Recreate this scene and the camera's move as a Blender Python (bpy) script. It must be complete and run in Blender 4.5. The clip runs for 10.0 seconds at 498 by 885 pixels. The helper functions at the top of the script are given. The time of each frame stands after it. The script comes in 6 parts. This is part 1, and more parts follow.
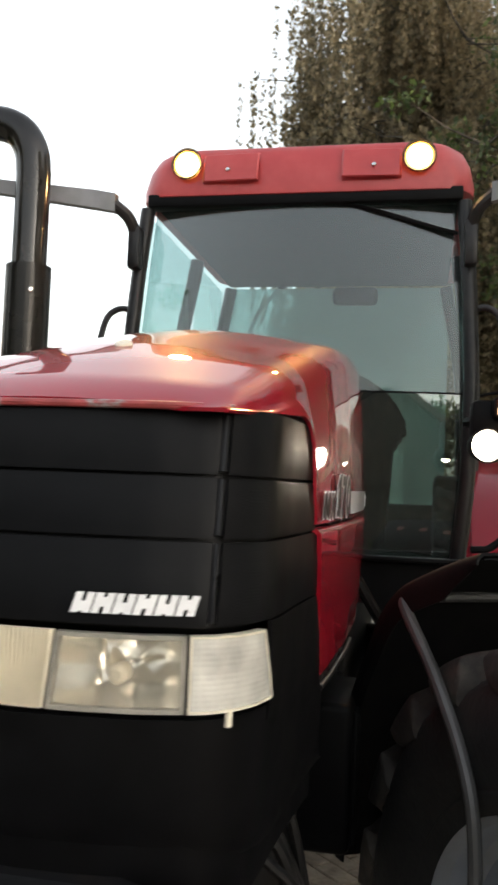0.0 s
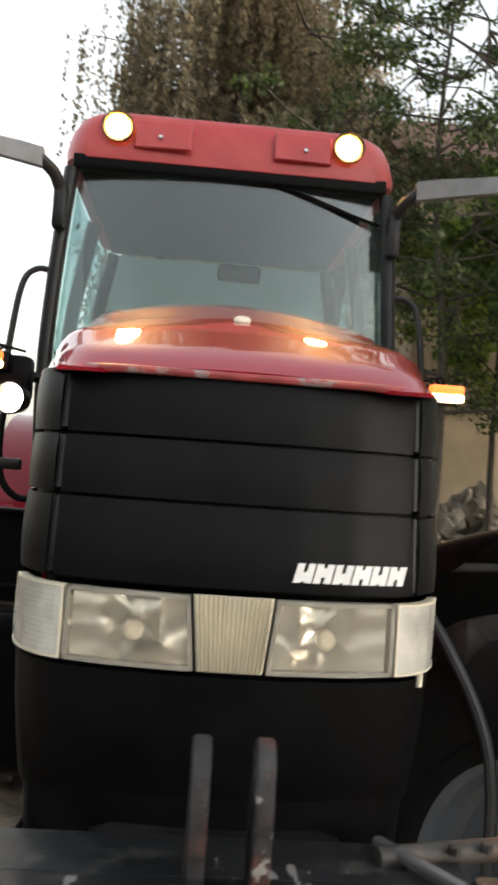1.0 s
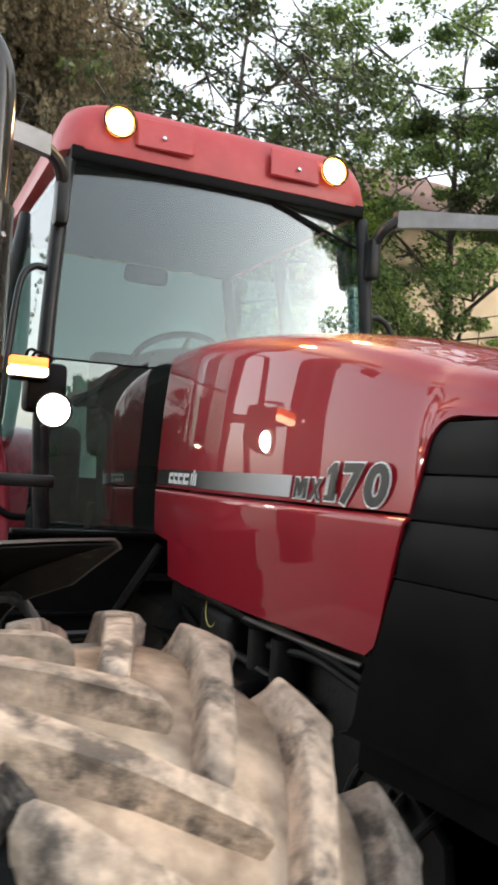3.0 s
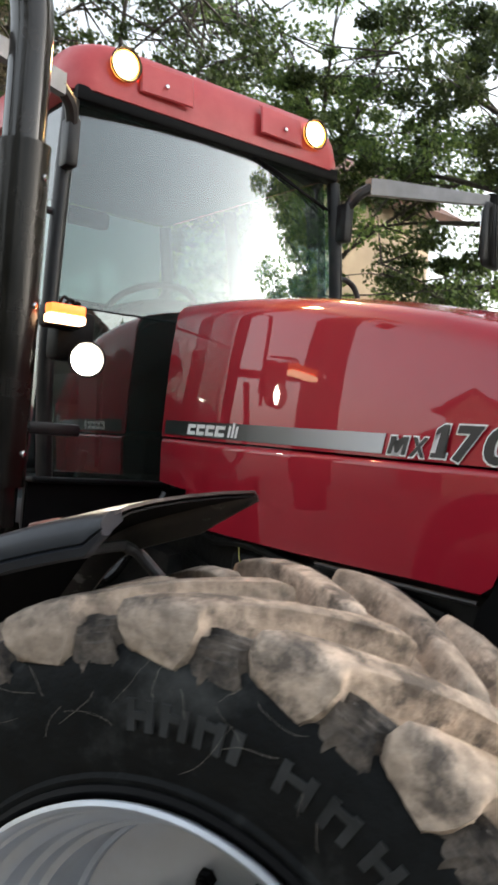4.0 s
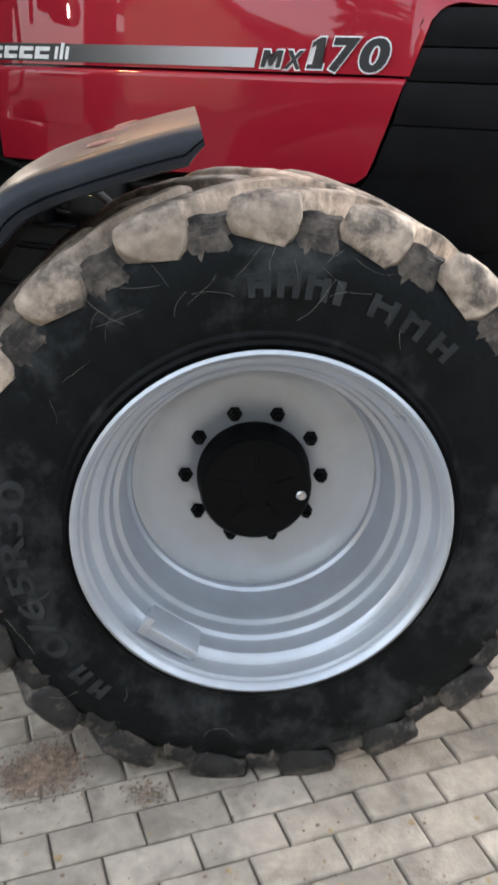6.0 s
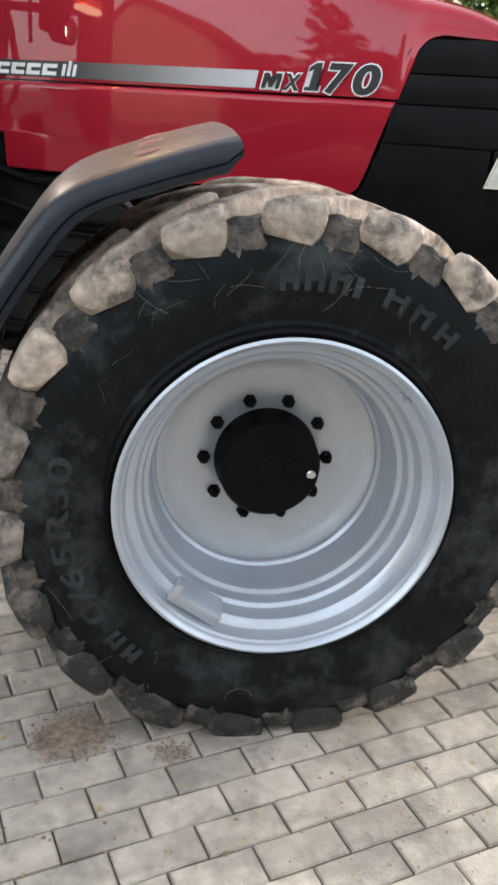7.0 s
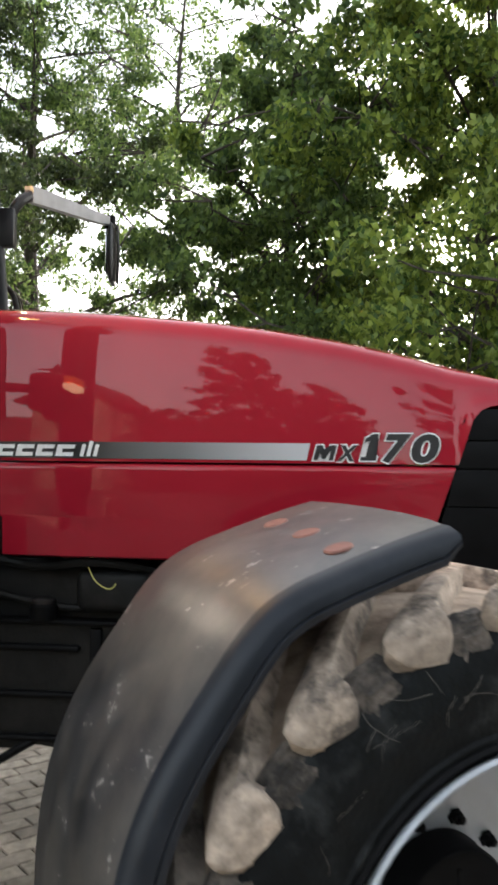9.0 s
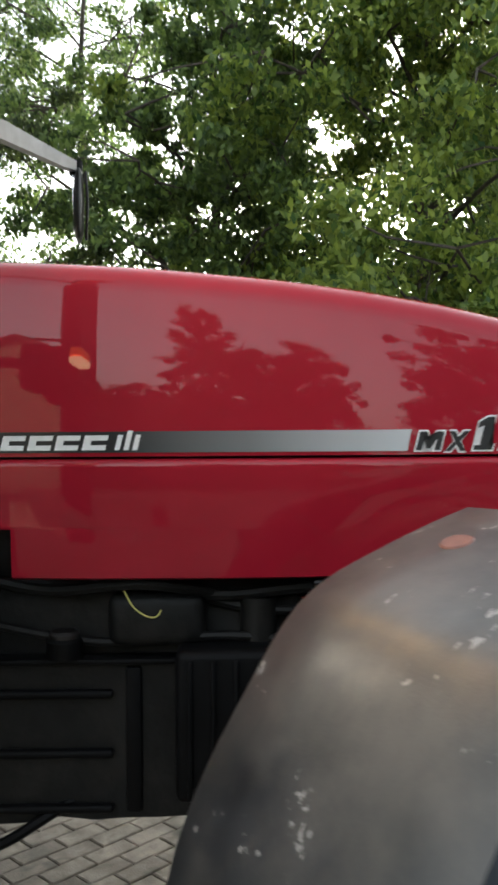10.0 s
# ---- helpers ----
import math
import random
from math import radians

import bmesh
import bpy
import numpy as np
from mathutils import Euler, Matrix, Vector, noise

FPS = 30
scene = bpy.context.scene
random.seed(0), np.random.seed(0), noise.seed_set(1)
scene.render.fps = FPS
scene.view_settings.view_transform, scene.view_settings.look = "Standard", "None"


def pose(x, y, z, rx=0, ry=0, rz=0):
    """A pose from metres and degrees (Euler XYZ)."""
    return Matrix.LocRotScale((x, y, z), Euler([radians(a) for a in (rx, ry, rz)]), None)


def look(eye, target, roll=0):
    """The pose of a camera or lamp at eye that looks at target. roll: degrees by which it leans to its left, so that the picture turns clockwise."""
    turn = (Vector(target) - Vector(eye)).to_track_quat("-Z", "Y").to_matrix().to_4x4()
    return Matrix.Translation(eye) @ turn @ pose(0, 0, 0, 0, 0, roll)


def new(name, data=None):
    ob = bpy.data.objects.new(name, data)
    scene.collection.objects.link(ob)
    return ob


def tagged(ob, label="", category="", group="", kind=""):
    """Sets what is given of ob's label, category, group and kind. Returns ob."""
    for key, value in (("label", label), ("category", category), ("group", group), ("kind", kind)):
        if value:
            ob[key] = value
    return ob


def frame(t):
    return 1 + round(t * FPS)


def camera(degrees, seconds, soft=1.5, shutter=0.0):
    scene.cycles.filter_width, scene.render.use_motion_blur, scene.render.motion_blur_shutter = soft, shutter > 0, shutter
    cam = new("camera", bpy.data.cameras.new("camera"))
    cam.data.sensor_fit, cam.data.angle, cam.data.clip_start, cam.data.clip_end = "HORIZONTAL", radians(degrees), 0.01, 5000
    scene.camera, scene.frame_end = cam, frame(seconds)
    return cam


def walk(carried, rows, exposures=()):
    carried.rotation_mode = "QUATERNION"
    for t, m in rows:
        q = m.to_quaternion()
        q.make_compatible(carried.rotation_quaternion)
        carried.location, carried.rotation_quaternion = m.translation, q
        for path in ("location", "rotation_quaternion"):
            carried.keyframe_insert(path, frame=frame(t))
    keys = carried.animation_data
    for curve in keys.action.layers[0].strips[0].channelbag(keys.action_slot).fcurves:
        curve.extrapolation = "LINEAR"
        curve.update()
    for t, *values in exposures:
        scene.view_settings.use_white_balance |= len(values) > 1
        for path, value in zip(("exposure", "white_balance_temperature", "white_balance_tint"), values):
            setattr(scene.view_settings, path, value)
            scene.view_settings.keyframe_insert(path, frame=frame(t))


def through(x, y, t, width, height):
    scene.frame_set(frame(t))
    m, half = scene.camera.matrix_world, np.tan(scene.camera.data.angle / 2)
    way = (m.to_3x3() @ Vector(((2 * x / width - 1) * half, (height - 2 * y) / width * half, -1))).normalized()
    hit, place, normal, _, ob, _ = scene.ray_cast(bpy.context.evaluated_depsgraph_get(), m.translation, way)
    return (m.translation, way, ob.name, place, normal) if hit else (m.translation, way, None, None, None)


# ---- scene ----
cam = camera(32.6, 10.0, soft=2.9, shutter=0.4)
EXPOSURES = [(0, 2.25, 6700, 10), (1, 2.3, 6800, 10), (2, 2.98, 6500, 10), (2.5, 2.85, 6500, 10), (4, 2.54, 6400, 10), (4.5, 2.48, 6300, 10), (5, 2.58, 6250, 10), (5.5, 2.88, 6150, 11), (7.5, 3.15, 6250, 10), (8, 3.2, 6250, 8), (8.5, 2.93, 6400, 10), (9, 2.74, 6400, 10), (9.5, 2.5, 6450, 8), (10, 2.6, 6300, 6)]
PATH = [
    (0, (0.5, -1.763, 1.663), (0.101, 0.194, 1.766), 2.3),
    (0.5, (0.216, -1.85, 1.643), (0.067, 0.142, 1.744), 2.7),
    (1, (-0.065, -1.859, 1.641), (0.06, 0.136, 1.703), 4.1),
    (1.5, (-0.309, -1.721, 1.617), (0.028, 0.25, 1.603), 1.7),
    (2, (-0.608, -1.718, 1.625), (-0.104, 0.217, 1.686), 2.9),
    (2.5, (-0.973, -1.685, 1.656), (-0.263, 0.182, 1.763), 3.9),
    (2.7, (-1.060, -1.656, 1.652), (-0.325, 0.201, 1.760), 3.8),
    (3.8, (-1.756, -1.420, 1.640), (-0.625, 0.229, 1.633), 4.2),
    (4, (-1.86, -1.375, 1.627), (-0.673, 0.234, 1.613), 4.7),
    (4.5, (-2.058, -1.209, 1.6), (-0.7, 0.253, 1.455), 2.1),
    (5, (-2.258, -1.089, 1.587), (-0.733, 0.161, 1.249), 2.8),
    (5.5, (-2.537, -1.051, 1.581), (-0.896, -0.097, 0.95), 2.9),
    (5.7, (-2.600, -1.010, 1.570), (-0.934, -0.164, 0.856), 2.7),
    (6.8, (-2.955, -0.890, 1.534), (-1.212, -0.247, 0.793), 3.3),
    (7, (-2.976, -0.862, 1.537), (-1.216, -0.241, 0.819), 3.7),
    (7.5, (-2.93, -0.751, 1.542), (-1.111, -0.225, 0.898), 3.8),
    (8, (-2.931, -0.542, 1.553), (-1.005, -0.232, 1.112), 4.2),
    (8.5, (-2.981, -0.254, 1.611), (-0.999, -0.01, 1.5), 2.4),
    (9, (-2.843, 0.0, 1.608), (-0.857, 0.231, 1.652), 0.6),
    (9.5, (-2.604, 0.254, 1.611), (-0.607, 0.348, 1.661), 0.1),
    (10, (-2.345, 0.519, 1.646), (-0.345, 0.492, 1.634), -0.4),
]
walk(cam, [(t, look(eye, aim, lean)) for t, eye, aim, lean in PATH], exposures=EXPOSURES)

# ---- light ----
world = bpy.data.worlds.new("sky")
scene.world = world
world.use_nodes = True
wn = world.node_tree
sky = wn.nodes.new("ShaderNodeTexSky")
sky.sky_type, sky.sun_disc = "NISHITA", False
sky.sun_elevation, sky.sun_rotation = radians(9), radians(112)
sky.air_density, sky.dust_density, sky.ozone_density = 1.2, 3.0, 1.5
veil = wn.nodes.new("ShaderNodeHueSaturation")
veil.inputs["Saturation"].default_value = 0.3
wn.links.new(sky.outputs["Color"], veil.inputs["Color"])
wn.links.new(veil.outputs["Color"], wn.nodes["Background"].inputs["Color"])
wn.nodes["Background"].inputs["Strength"].default_value = 0.15
sun = new("sun", bpy.data.lights.new("sun", "SUN"))
sun.data.energy, sun.data.angle, sun.data.color = 0.35, radians(20), (1.0, 0.85, 0.68)
sun.matrix_basis = look((9.27, -3.75, 2.87), (0, 0, 0))


# ---- materials ----
def mat(name, color, rough=0.5, metal=0.0, vary=0.15, scale=8.0, bump=0.0, bump_scale=60.0, coat=0.0, second=None, amount=0.5, patch=3.0, spread=(0.45, 0.65), rough_vary=0.1, spec=0.5, shuffle=False):
    """A surface with grain at one scale and stains (second colour) at a larger one."""
    m = bpy.data.materials.new(name)
    m.use_nodes = True
    t = m.node_tree
    N, L = t.nodes.new, t.links.new
    b = t.nodes["Principled BSDF"]
    co = N("ShaderNodeTexCoord").outputs["Object"]
    if shuffle:
        sh = N("ShaderNodeVectorMath")
        sh.operation = "MULTIPLY_ADD"
        L(N("ShaderNodeObjectInfo").outputs["Random"], sh.inputs[0])
        sh.inputs[1].default_value = (37, 53, 71)
        L(co, sh.inputs[2])
        co = sh.outputs["Vector"]
    grain = N("ShaderNodeTexNoise")
    grain.inputs["Scale"].default_value, grain.inputs["Detail"].default_value = scale, 6
    L(co, grain.inputs["Vector"])
    ramp = N("ShaderNodeMapRange")
    ramp.inputs["From Min"].default_value, ramp.inputs["From Max"].default_value = 0.3, 0.7
    ramp.inputs["To Min"].default_value, ramp.inputs["To Max"].default_value = 1 - vary, 1 + vary
    L(grain.outputs["Fac"], ramp.inputs["Value"])
    mul = N("ShaderNodeMix")
    mul.data_type, mul.blend_type = "RGBA", "MULTIPLY"
    mul.inputs["Factor"].default_value = 1
    mul.inputs["A"].default_value = (*color, 1)
    L(ramp.outputs["Result"], mul.inputs["B"])
    out = mul.outputs["Result"]
    if second:
        big = N("ShaderNodeTexNoise")
        big.inputs["Scale"].default_value, big.inputs["Detail"].default_value, big.inputs["Roughness"].default_value = patch, 8, 0.65
        L(co, big.inputs["Vector"])
        r2 = N("ShaderNodeMapRange")
        r2.inputs["From Min"].default_value, r2.inputs["From Max"].default_value = spread
        r2.inputs["To Max"].default_value = amount
        L(big.outputs["Fac"], r2.inputs["Value"])
        mx = N("ShaderNodeMix")
        mx.data_type = "RGBA"
        L(r2.outputs["Result"], mx.inputs["Factor"])
        L(out, mx.inputs["A"])
        mx.inputs["B"].default_value = (*second, 1)
        out = mx.outputs["Result"]
    L(out, b.inputs["Base Color"])
    rr = N("ShaderNodeMapRange")
    rr.inputs["To Min"].default_value, rr.inputs["To Max"].default_value = max(0.02, rough - rough_vary), min(1, rough + rough_vary)
    L(grain.outputs["Fac"], rr.inputs["Value"])
    L(rr.outputs["Result"], b.inputs["Roughness"])
    b.inputs["Metallic"].default_value = metal
    b.inputs["Coat Weight"].default_value = coat
    b.inputs["Coat Roughness"].default_value = 0.02
    b.inputs["Specular IOR Level"].default_value = spec
    if bump:
        fine = N("ShaderNodeTexNoise")
        fine.inputs["Scale"].default_value, fine.inputs["Detail"].default_value = bump_scale, 4
        L(co, fine.inputs["Vector"])
        bp = N("ShaderNodeBump")
        bp.inputs["Strength"].default_value, bp.inputs["Distance"].default_value = bump, 0.01
        L(fine.outputs["Fac"], bp.inputs["Height"])
        L(bp.outputs["Normal"], b.inputs["Normal"])
    return m


def bsdf(m):
    return m.node_tree.nodes["Principled BSDF"]


def glow(name, color, strength):
    m = mat(name, color, 0.3)
    bsdf(m).inputs["Emission Color"].default_value = (*color, 1)
    bsdf(m).inputs["Emission Strength"].default_value = strength
    return m


def glass(name, color, rough=0.0):
    m = bpy.data.materials.new(name)
    m.use_nodes = True
    b = bsdf(m)
    b.inputs["Base Color"].default_value = (*color, 1)
    b.inputs["Roughness"].default_value = rough
    b.inputs["Transmission Weight"].default_value = 1.0
    b.inputs["IOR"].default_value = 1.45
    return m


def pane_glass(name, tint, gloss=0.02, haze=0.0, least=0.10, most=0.85, film=None, rise=2.2):
    """Thin window glass: tinted see-through with a Fresnel mirror on top; haze is dust on it, film its colour where light comes through."""
    m = bpy.data.materials.new(name)
    m.use_nodes = True
    t = m.node_tree
    N, L = t.nodes.new, t.links.new
    clear = N("ShaderNodeBsdfTransparent")
    clear.inputs["Color"].default_value = (*tint, 1)
    mirror = N("ShaderNodeBsdfGlossy")
    mirror.inputs["Roughness"].default_value = gloss
    facing, sq, ma = N("ShaderNodeLayerWeight"), N("ShaderNodeMath"), N("ShaderNodeMath")
    facing.inputs["Blend"].default_value = 0.5
    sq.operation, ma.operation = "POWER", "MULTIPLY_ADD"
    sq.inputs[1].default_value = rise
    L(facing.outputs["Facing"], sq.inputs[0])
    L(sq.outputs["Value"], ma.inputs[0])
    ma.inputs[1].default_value, ma.inputs[2].default_value = most, least
    mx = N("ShaderNodeMixShader")
    L(ma.outputs["Value"], mx.inputs["Fac"])
    body = clear.outputs["BSDF"]
    if haze:
        dull, m2 = N("ShaderNodeBsdfDiffuse"), N("ShaderNodeMixShader")
        dull.inputs["Color"].default_value = (0.75, 0.72, 0.66, 1)
        m2.inputs["Fac"].default_value = haze
        if film:
            dull = N("ShaderNodeBsdfTranslucent")
            dull.inputs["Color"].default_value = (*film, 1)
        L(body, m2.inputs[1])
        L(dull.outputs["BSDF"], m2.inputs[2])
        body = m2.outputs["Shader"]
    L(body, mx.inputs[1])
    L(mirror.outputs["BSDF"], mx.inputs[2])
    L(mx.outputs["Shader"], t.nodes["Material Output"].inputs["Surface"])
    return m


RED = mat("red_paint", (0.30, 0.0065, 0.0195), 0.5, vary=0.06, scale=5, coat=1.0, second=(0.29, 0.011, 0.024), amount=0.4, patch=2.5, rough_vary=0.08, spec=0.09)
bsdf(RED).inputs["Coat Roughness"].default_value = 0.025
bsdf(RED).inputs["Coat IOR"].default_value = 1.40
RED_ROOF = mat("faded_red_plastic", (0.50, 0.050, 0.055), 0.42, vary=0.08, scale=6, coat=0.15, second=(0.58, 0.12, 0.11), amount=0.4)
BLACK = mat("black_plastic", (0.0045, 0.0045, 0.005), 0.45, vary=0.3, scale=14, bump=0.05, bump_scale=300, second=(0.007, 0.0069, 0.0068), amount=0.5, spec=0.08)
GRILLE = mat("black_mesh_plastic", (0.0045, 0.0047, 0.0056), 0.40, vary=0.25, scale=9, spec=0.11, second=(0.008, 0.008, 0.0085), amount=0.6, patch=4)


def perforate(m, pitch):
    """Fine diagonal rows of holes as relief."""
    t = m.node_tree
    N, L = t.nodes.new, t.links.new
    co = N("ShaderNodeTexCoord").outputs["Object"]
    waves = []
    for turn in (45, -45):
        mp = N("ShaderNodeMapping")
        mp.inputs["Rotation"].default_value = (0, radians(turn), radians(20))
        L(co, mp.inputs["Vector"])
        wv = N("ShaderNodeTexWave")
        wv.inputs["Scale"].default_value = 0.31 / pitch
        L(mp.outputs["Vector"], wv.inputs["Vector"])
        waves.append(wv.outputs["Fac"])
    mu = N("ShaderNodeMath")
    mu.operation = "MULTIPLY"
    L(waves[0], mu.inputs[0])
    L(waves[1], mu.inputs[1])
    bp = N("ShaderNodeBump")
    bp.inputs["Strength"].default_value, bp.inputs["Distance"].default_value = 0.15, 0.001
    L(mu.outputs["Value"], bp.inputs["Height"])
    L(bp.outputs["Normal"], bsdf(m).inputs["Normal"])


perforate(GRILLE, 0.0028)
STEEL_BLACK = mat("black_painted_steel", (0.008, 0.008, 0.009), 0.4, vary=0.3, scale=10, spec=0.35, second=(0.05, 0.04, 0.035), amount=0.35, patch=6)
GRIME = mat("oily_engine_black", (0.005, 0.005, 0.005), 0.55, vary=0.5, scale=20, spec=0.25, second=(0.018, 0.016, 0.014), amount=0.6, patch=9, bump=0.2, bump_scale=40)
RUST = mat("rusty_steel", (0.075, 0.068, 0.064), 0.55, metal=0.4, vary=0.4, scale=25, second=(0.20, 0.075, 0.045), amount=0.7, patch=9, spread=(0.52, 0.66), bump=0.3)
SILVER = mat("silver_rim_paint", (0.50, 0.53, 0.575), 0.32, metal=0.45, vary=0.08, scale=6, second=(0.38, 0.37, 0.36), amount=0.35, patch=5, bump=0.03, bump_scale=120)
CHROME = mat("bare_steel", (0.62, 0.62, 0.63), 0.22, metal=1.0, vary=0.08, scale=20)
ALU = mat("brushed_metal", (0.22, 0.215, 0.22), 0.45, metal=0.6, vary=0.2, scale=15, second=(0.2, 0.19, 0.18), amount=0.5)
CREAM = mat("yellowed_plastic", (0.76, 0.70, 0.56), 0.4, vary=0.08, scale=20)
BEZEL = mat("aged_lamp_surround", (0.30, 0.28, 0.24), 0.4, vary=0.15, scale=20)
EXHAUST = mat("glossy_black_pipe", (0.009, 0.0085, 0.0085), 0.16, vary=0.3, scale=8, second=(0.05, 0.034, 0.024), amount=0.25, rough_vary=0.06)
GUARD = mat("perforated_guard", (0.020, 0.0175, 0.015), 0.25, metal=0.55, vary=0.3, scale=10)
WHITE = mat("white_decal", (0.82, 0.82, 0.82), 0.45, vary=0.06, scale=40)
DECAL_BLACK = mat("black_decal", (0.02, 0.02, 0.022), 0.35)
ORANGE_CAP = mat("faded_orange_plastic", (0.22, 0.095, 0.072), 0.6, vary=0.2, scale=50)
YELLOW_WIRE = mat("yellow_wire", (0.6, 0.55, 0.15), 0.5)
CLOTH = mat("dark_seat_cloth", (0.016, 0.017, 0.019), 0.9, vary=0.3, scale=40)
INTERIOR = mat("grey_interior_plastic", (0.045, 0.046, 0.048), 0.6, vary=0.2)
LENS = pane_glass("lamp_glass", (0.99, 0.98, 0.96), 0.05, 0.03, 0.04, 0.5)
REFLECTOR = mat("lamp_reflector", (0.93, 0.91, 0.86), 0.20, metal=0.9, vary=0.1, scale=12)
MARKER = mat("clear_marker_lens", (0.58, 0.565, 0.51), 0.2, vary=0.3, scale=16, coat=0.6)
WINDOW = pane_glass("tinted_cab_glass", (0.68, 0.775, 0.78), 0.01, 0.015, least=0.05, most=0.90, rise=1.3)
WINDOW_LOW = pane_glass("lower_cab_glass", (0.64, 0.75, 0.72), 0.01, 0.015, least=0.20, most=0.52, rise=1.3)
WINDOW_SIDE = pane_glass("side_cab_glass", (0.72, 0.94, 0.92), least=0.06, most=0.6)
WINDOW_REAR = pane_glass("dusty_rear_glass", (0.72, 0.92, 0.90), haze=0.42, least=0.06, most=0.6, film=(0.58, 0.64, 0.62))
MIRROR = mat("mirror_silver", (0.9, 0.9, 0.9), 0.02, metal=1.0, vary=0.0)
WARM = glow("warm_lamp", (1.0, 0.60, 0.22), 40.0)
# emission of the ring that draws a roof lamp's halo
WARM_HALO = glow("warm_lamp_halo", (1.0, 0.40, 0.06), 1.1)
COOL = glow("white_lamp", (1.0, 0.88, 0.70), 14.0)
AMBER = glow("amber_blinker", (1.0, 0.16, 0.03), 0.6)
AMBER_WHITE = glow("lit_marker", (1.0, 0.60, 0.34), 1.6)


# ---- mesh helpers ----
def part(name, bm, material, parent=None, label="", smooth=True, angle=35):
    """Links a bmesh as one mesh object under a thing or a part."""
    me = bpy.data.meshes.new(name)
    bm.normal_update()
    if smooth:
        for f in bm.faces:
            f.smooth = True
        for e in bm.edges:
            if len(e.link_faces) == 2 and e.calc_face_angle(0) > radians(angle):
                e.smooth = False
    bm.to_mesh(me)
    bm.free()
    me.materials.append(material)
    ob = new(name, me)
    ob.parent = parent
    if label:
        tagged(ob, label)
    return ob


def thing(name, label, category, group="", kind="", at=None):
    ob = new(name)
    ob.empty_display_size = 0.1
    if at is not None:
        ob.matrix_basis = at
    return tagged(ob, label, category, group, kind)


def loft(rings, closed=False, caps=False, bm=None):
    """Skins rows of points. closed: each row is a loop."""
    bm = bm or bmesh.new()
    rows = [[bm.verts.new(p) for p in r] for r in rings]
    n = len(rows[0])
    for a, b in zip(rows, rows[1:]):
        for i in range(n if closed else n - 1):
            j = (i + 1) % n
            bm.faces.new((a[i], a[j], b[j], b[i]))
    if caps:
        bm.faces.new(rows[0][::-1])
        bm.faces.new(rows[-1])
    return bm


def shell(bm, thick):
    """Gives a sheet thickness, inwards of its normals."""
    bmesh.ops.recalc_face_normals(bm, faces=bm.faces)
    bmesh.ops.solidify(bm, geom=bm.faces[:], thickness=thick)
    return bm


def box(size, centre=(0, 0, 0), bevel=0.006, turn=None, bm=None, segments=2):
    bm = bm or bmesh.new()
    m = Matrix.Translation(centre) @ (turn or Matrix()) @ Matrix.Diagonal((*size, 1))
    made = bmesh.ops.create_cube(bm, size=1, matrix=m)
    if bevel:
        edges = list({e for v in made["verts"] for e in v.link_edges})
        bmesh.ops.bevel(bm, geom=edges, offset=min(bevel, min(size) * 0.45), segments=segments, affect="EDGES", profile=0.5)
    return bm


def tube(points, radius, seg=12, bm=None, caps=True):
    """A round bar along points; radius may be one number or one for each point."""
    pts = [Vector([float(c) for c in p]) for p in points]
    rads = radius if isinstance(radius, (list, tuple)) else [radius] * len(pts)
    rings = []
    side = None
    for i, p in enumerate(pts):
        d = (pts[min(i + 1, len(pts) - 1)] - pts[max(i - 1, 0)]).normalized()
        if side is None:
            side = d.orthogonal().normalized()
        side = (side - d * side.dot(d)).normalized()
        other = d.cross(side)
        rings.append([p + float(rads[i]) * (math.cos(a) * side + math.sin(a) * other) for a in np.linspace(0, 2 * math.pi, seg, endpoint=False)])
    return loft(rings, True, caps, bm)


def bend(points, steps=8):
    """A smooth line through points (Catmull-Rom)."""
    p = [Vector([float(c) for c in q]) for q in points]
    p = [2 * p[0] - p[1]] + p + [2 * p[-1] - p[-2]]
    out = []
    for a, b, c, d in zip(p, p[1:], p[2:], p[3:]):
        for k in range(steps):
            t = k / steps
            out.append(0.5 * (2 * b + (c - a) * t + (2 * a - 5 * b + 4 * c - d) * t * t + (3 * b - a - 3 * c + d) * t ** 3))
    return out + [p[-2]]


def revolve(profile, seg=64, bm=None):
    """Turns (x, r) points round the local x axis."""
    rings = [[(x, r * math.cos(a), r * math.sin(a)) for x, r in profile] for a in np.linspace(0, 2 * math.pi, seg, endpoint=False)]
    bm = bm or bmesh.new()
    rows = [[bm.verts.new(p) for p in r] for r in rings]
    for i in range(seg):
        a, b = rows[i], rows[(i + 1) % seg]
        for k in range(len(profile) - 1):
            bm.faces.new((a[k], b[k], b[k + 1], a[k + 1]))
    return bm


def disc(centre, normal, radius, depth, seg=24, bevel=0.004, bm=None):
    """A short round block with softened rims, facing along normal."""
    bm = bm or bmesh.new()
    q = Vector(normal).to_track_quat("X", "Z").to_matrix().to_4x4()
    prof = [(0, 0.0001), (0, radius), (depth - bevel, radius), (depth, radius - bevel), (depth, 0.0001)]
    n = len(bm.verts)
    revolve(prof, seg, bm)
    bm.verts.ensure_lookup_table()
    for v in bm.verts[n:]:
        v.co = Vector(centre) + (q @ v.co)
    return bm


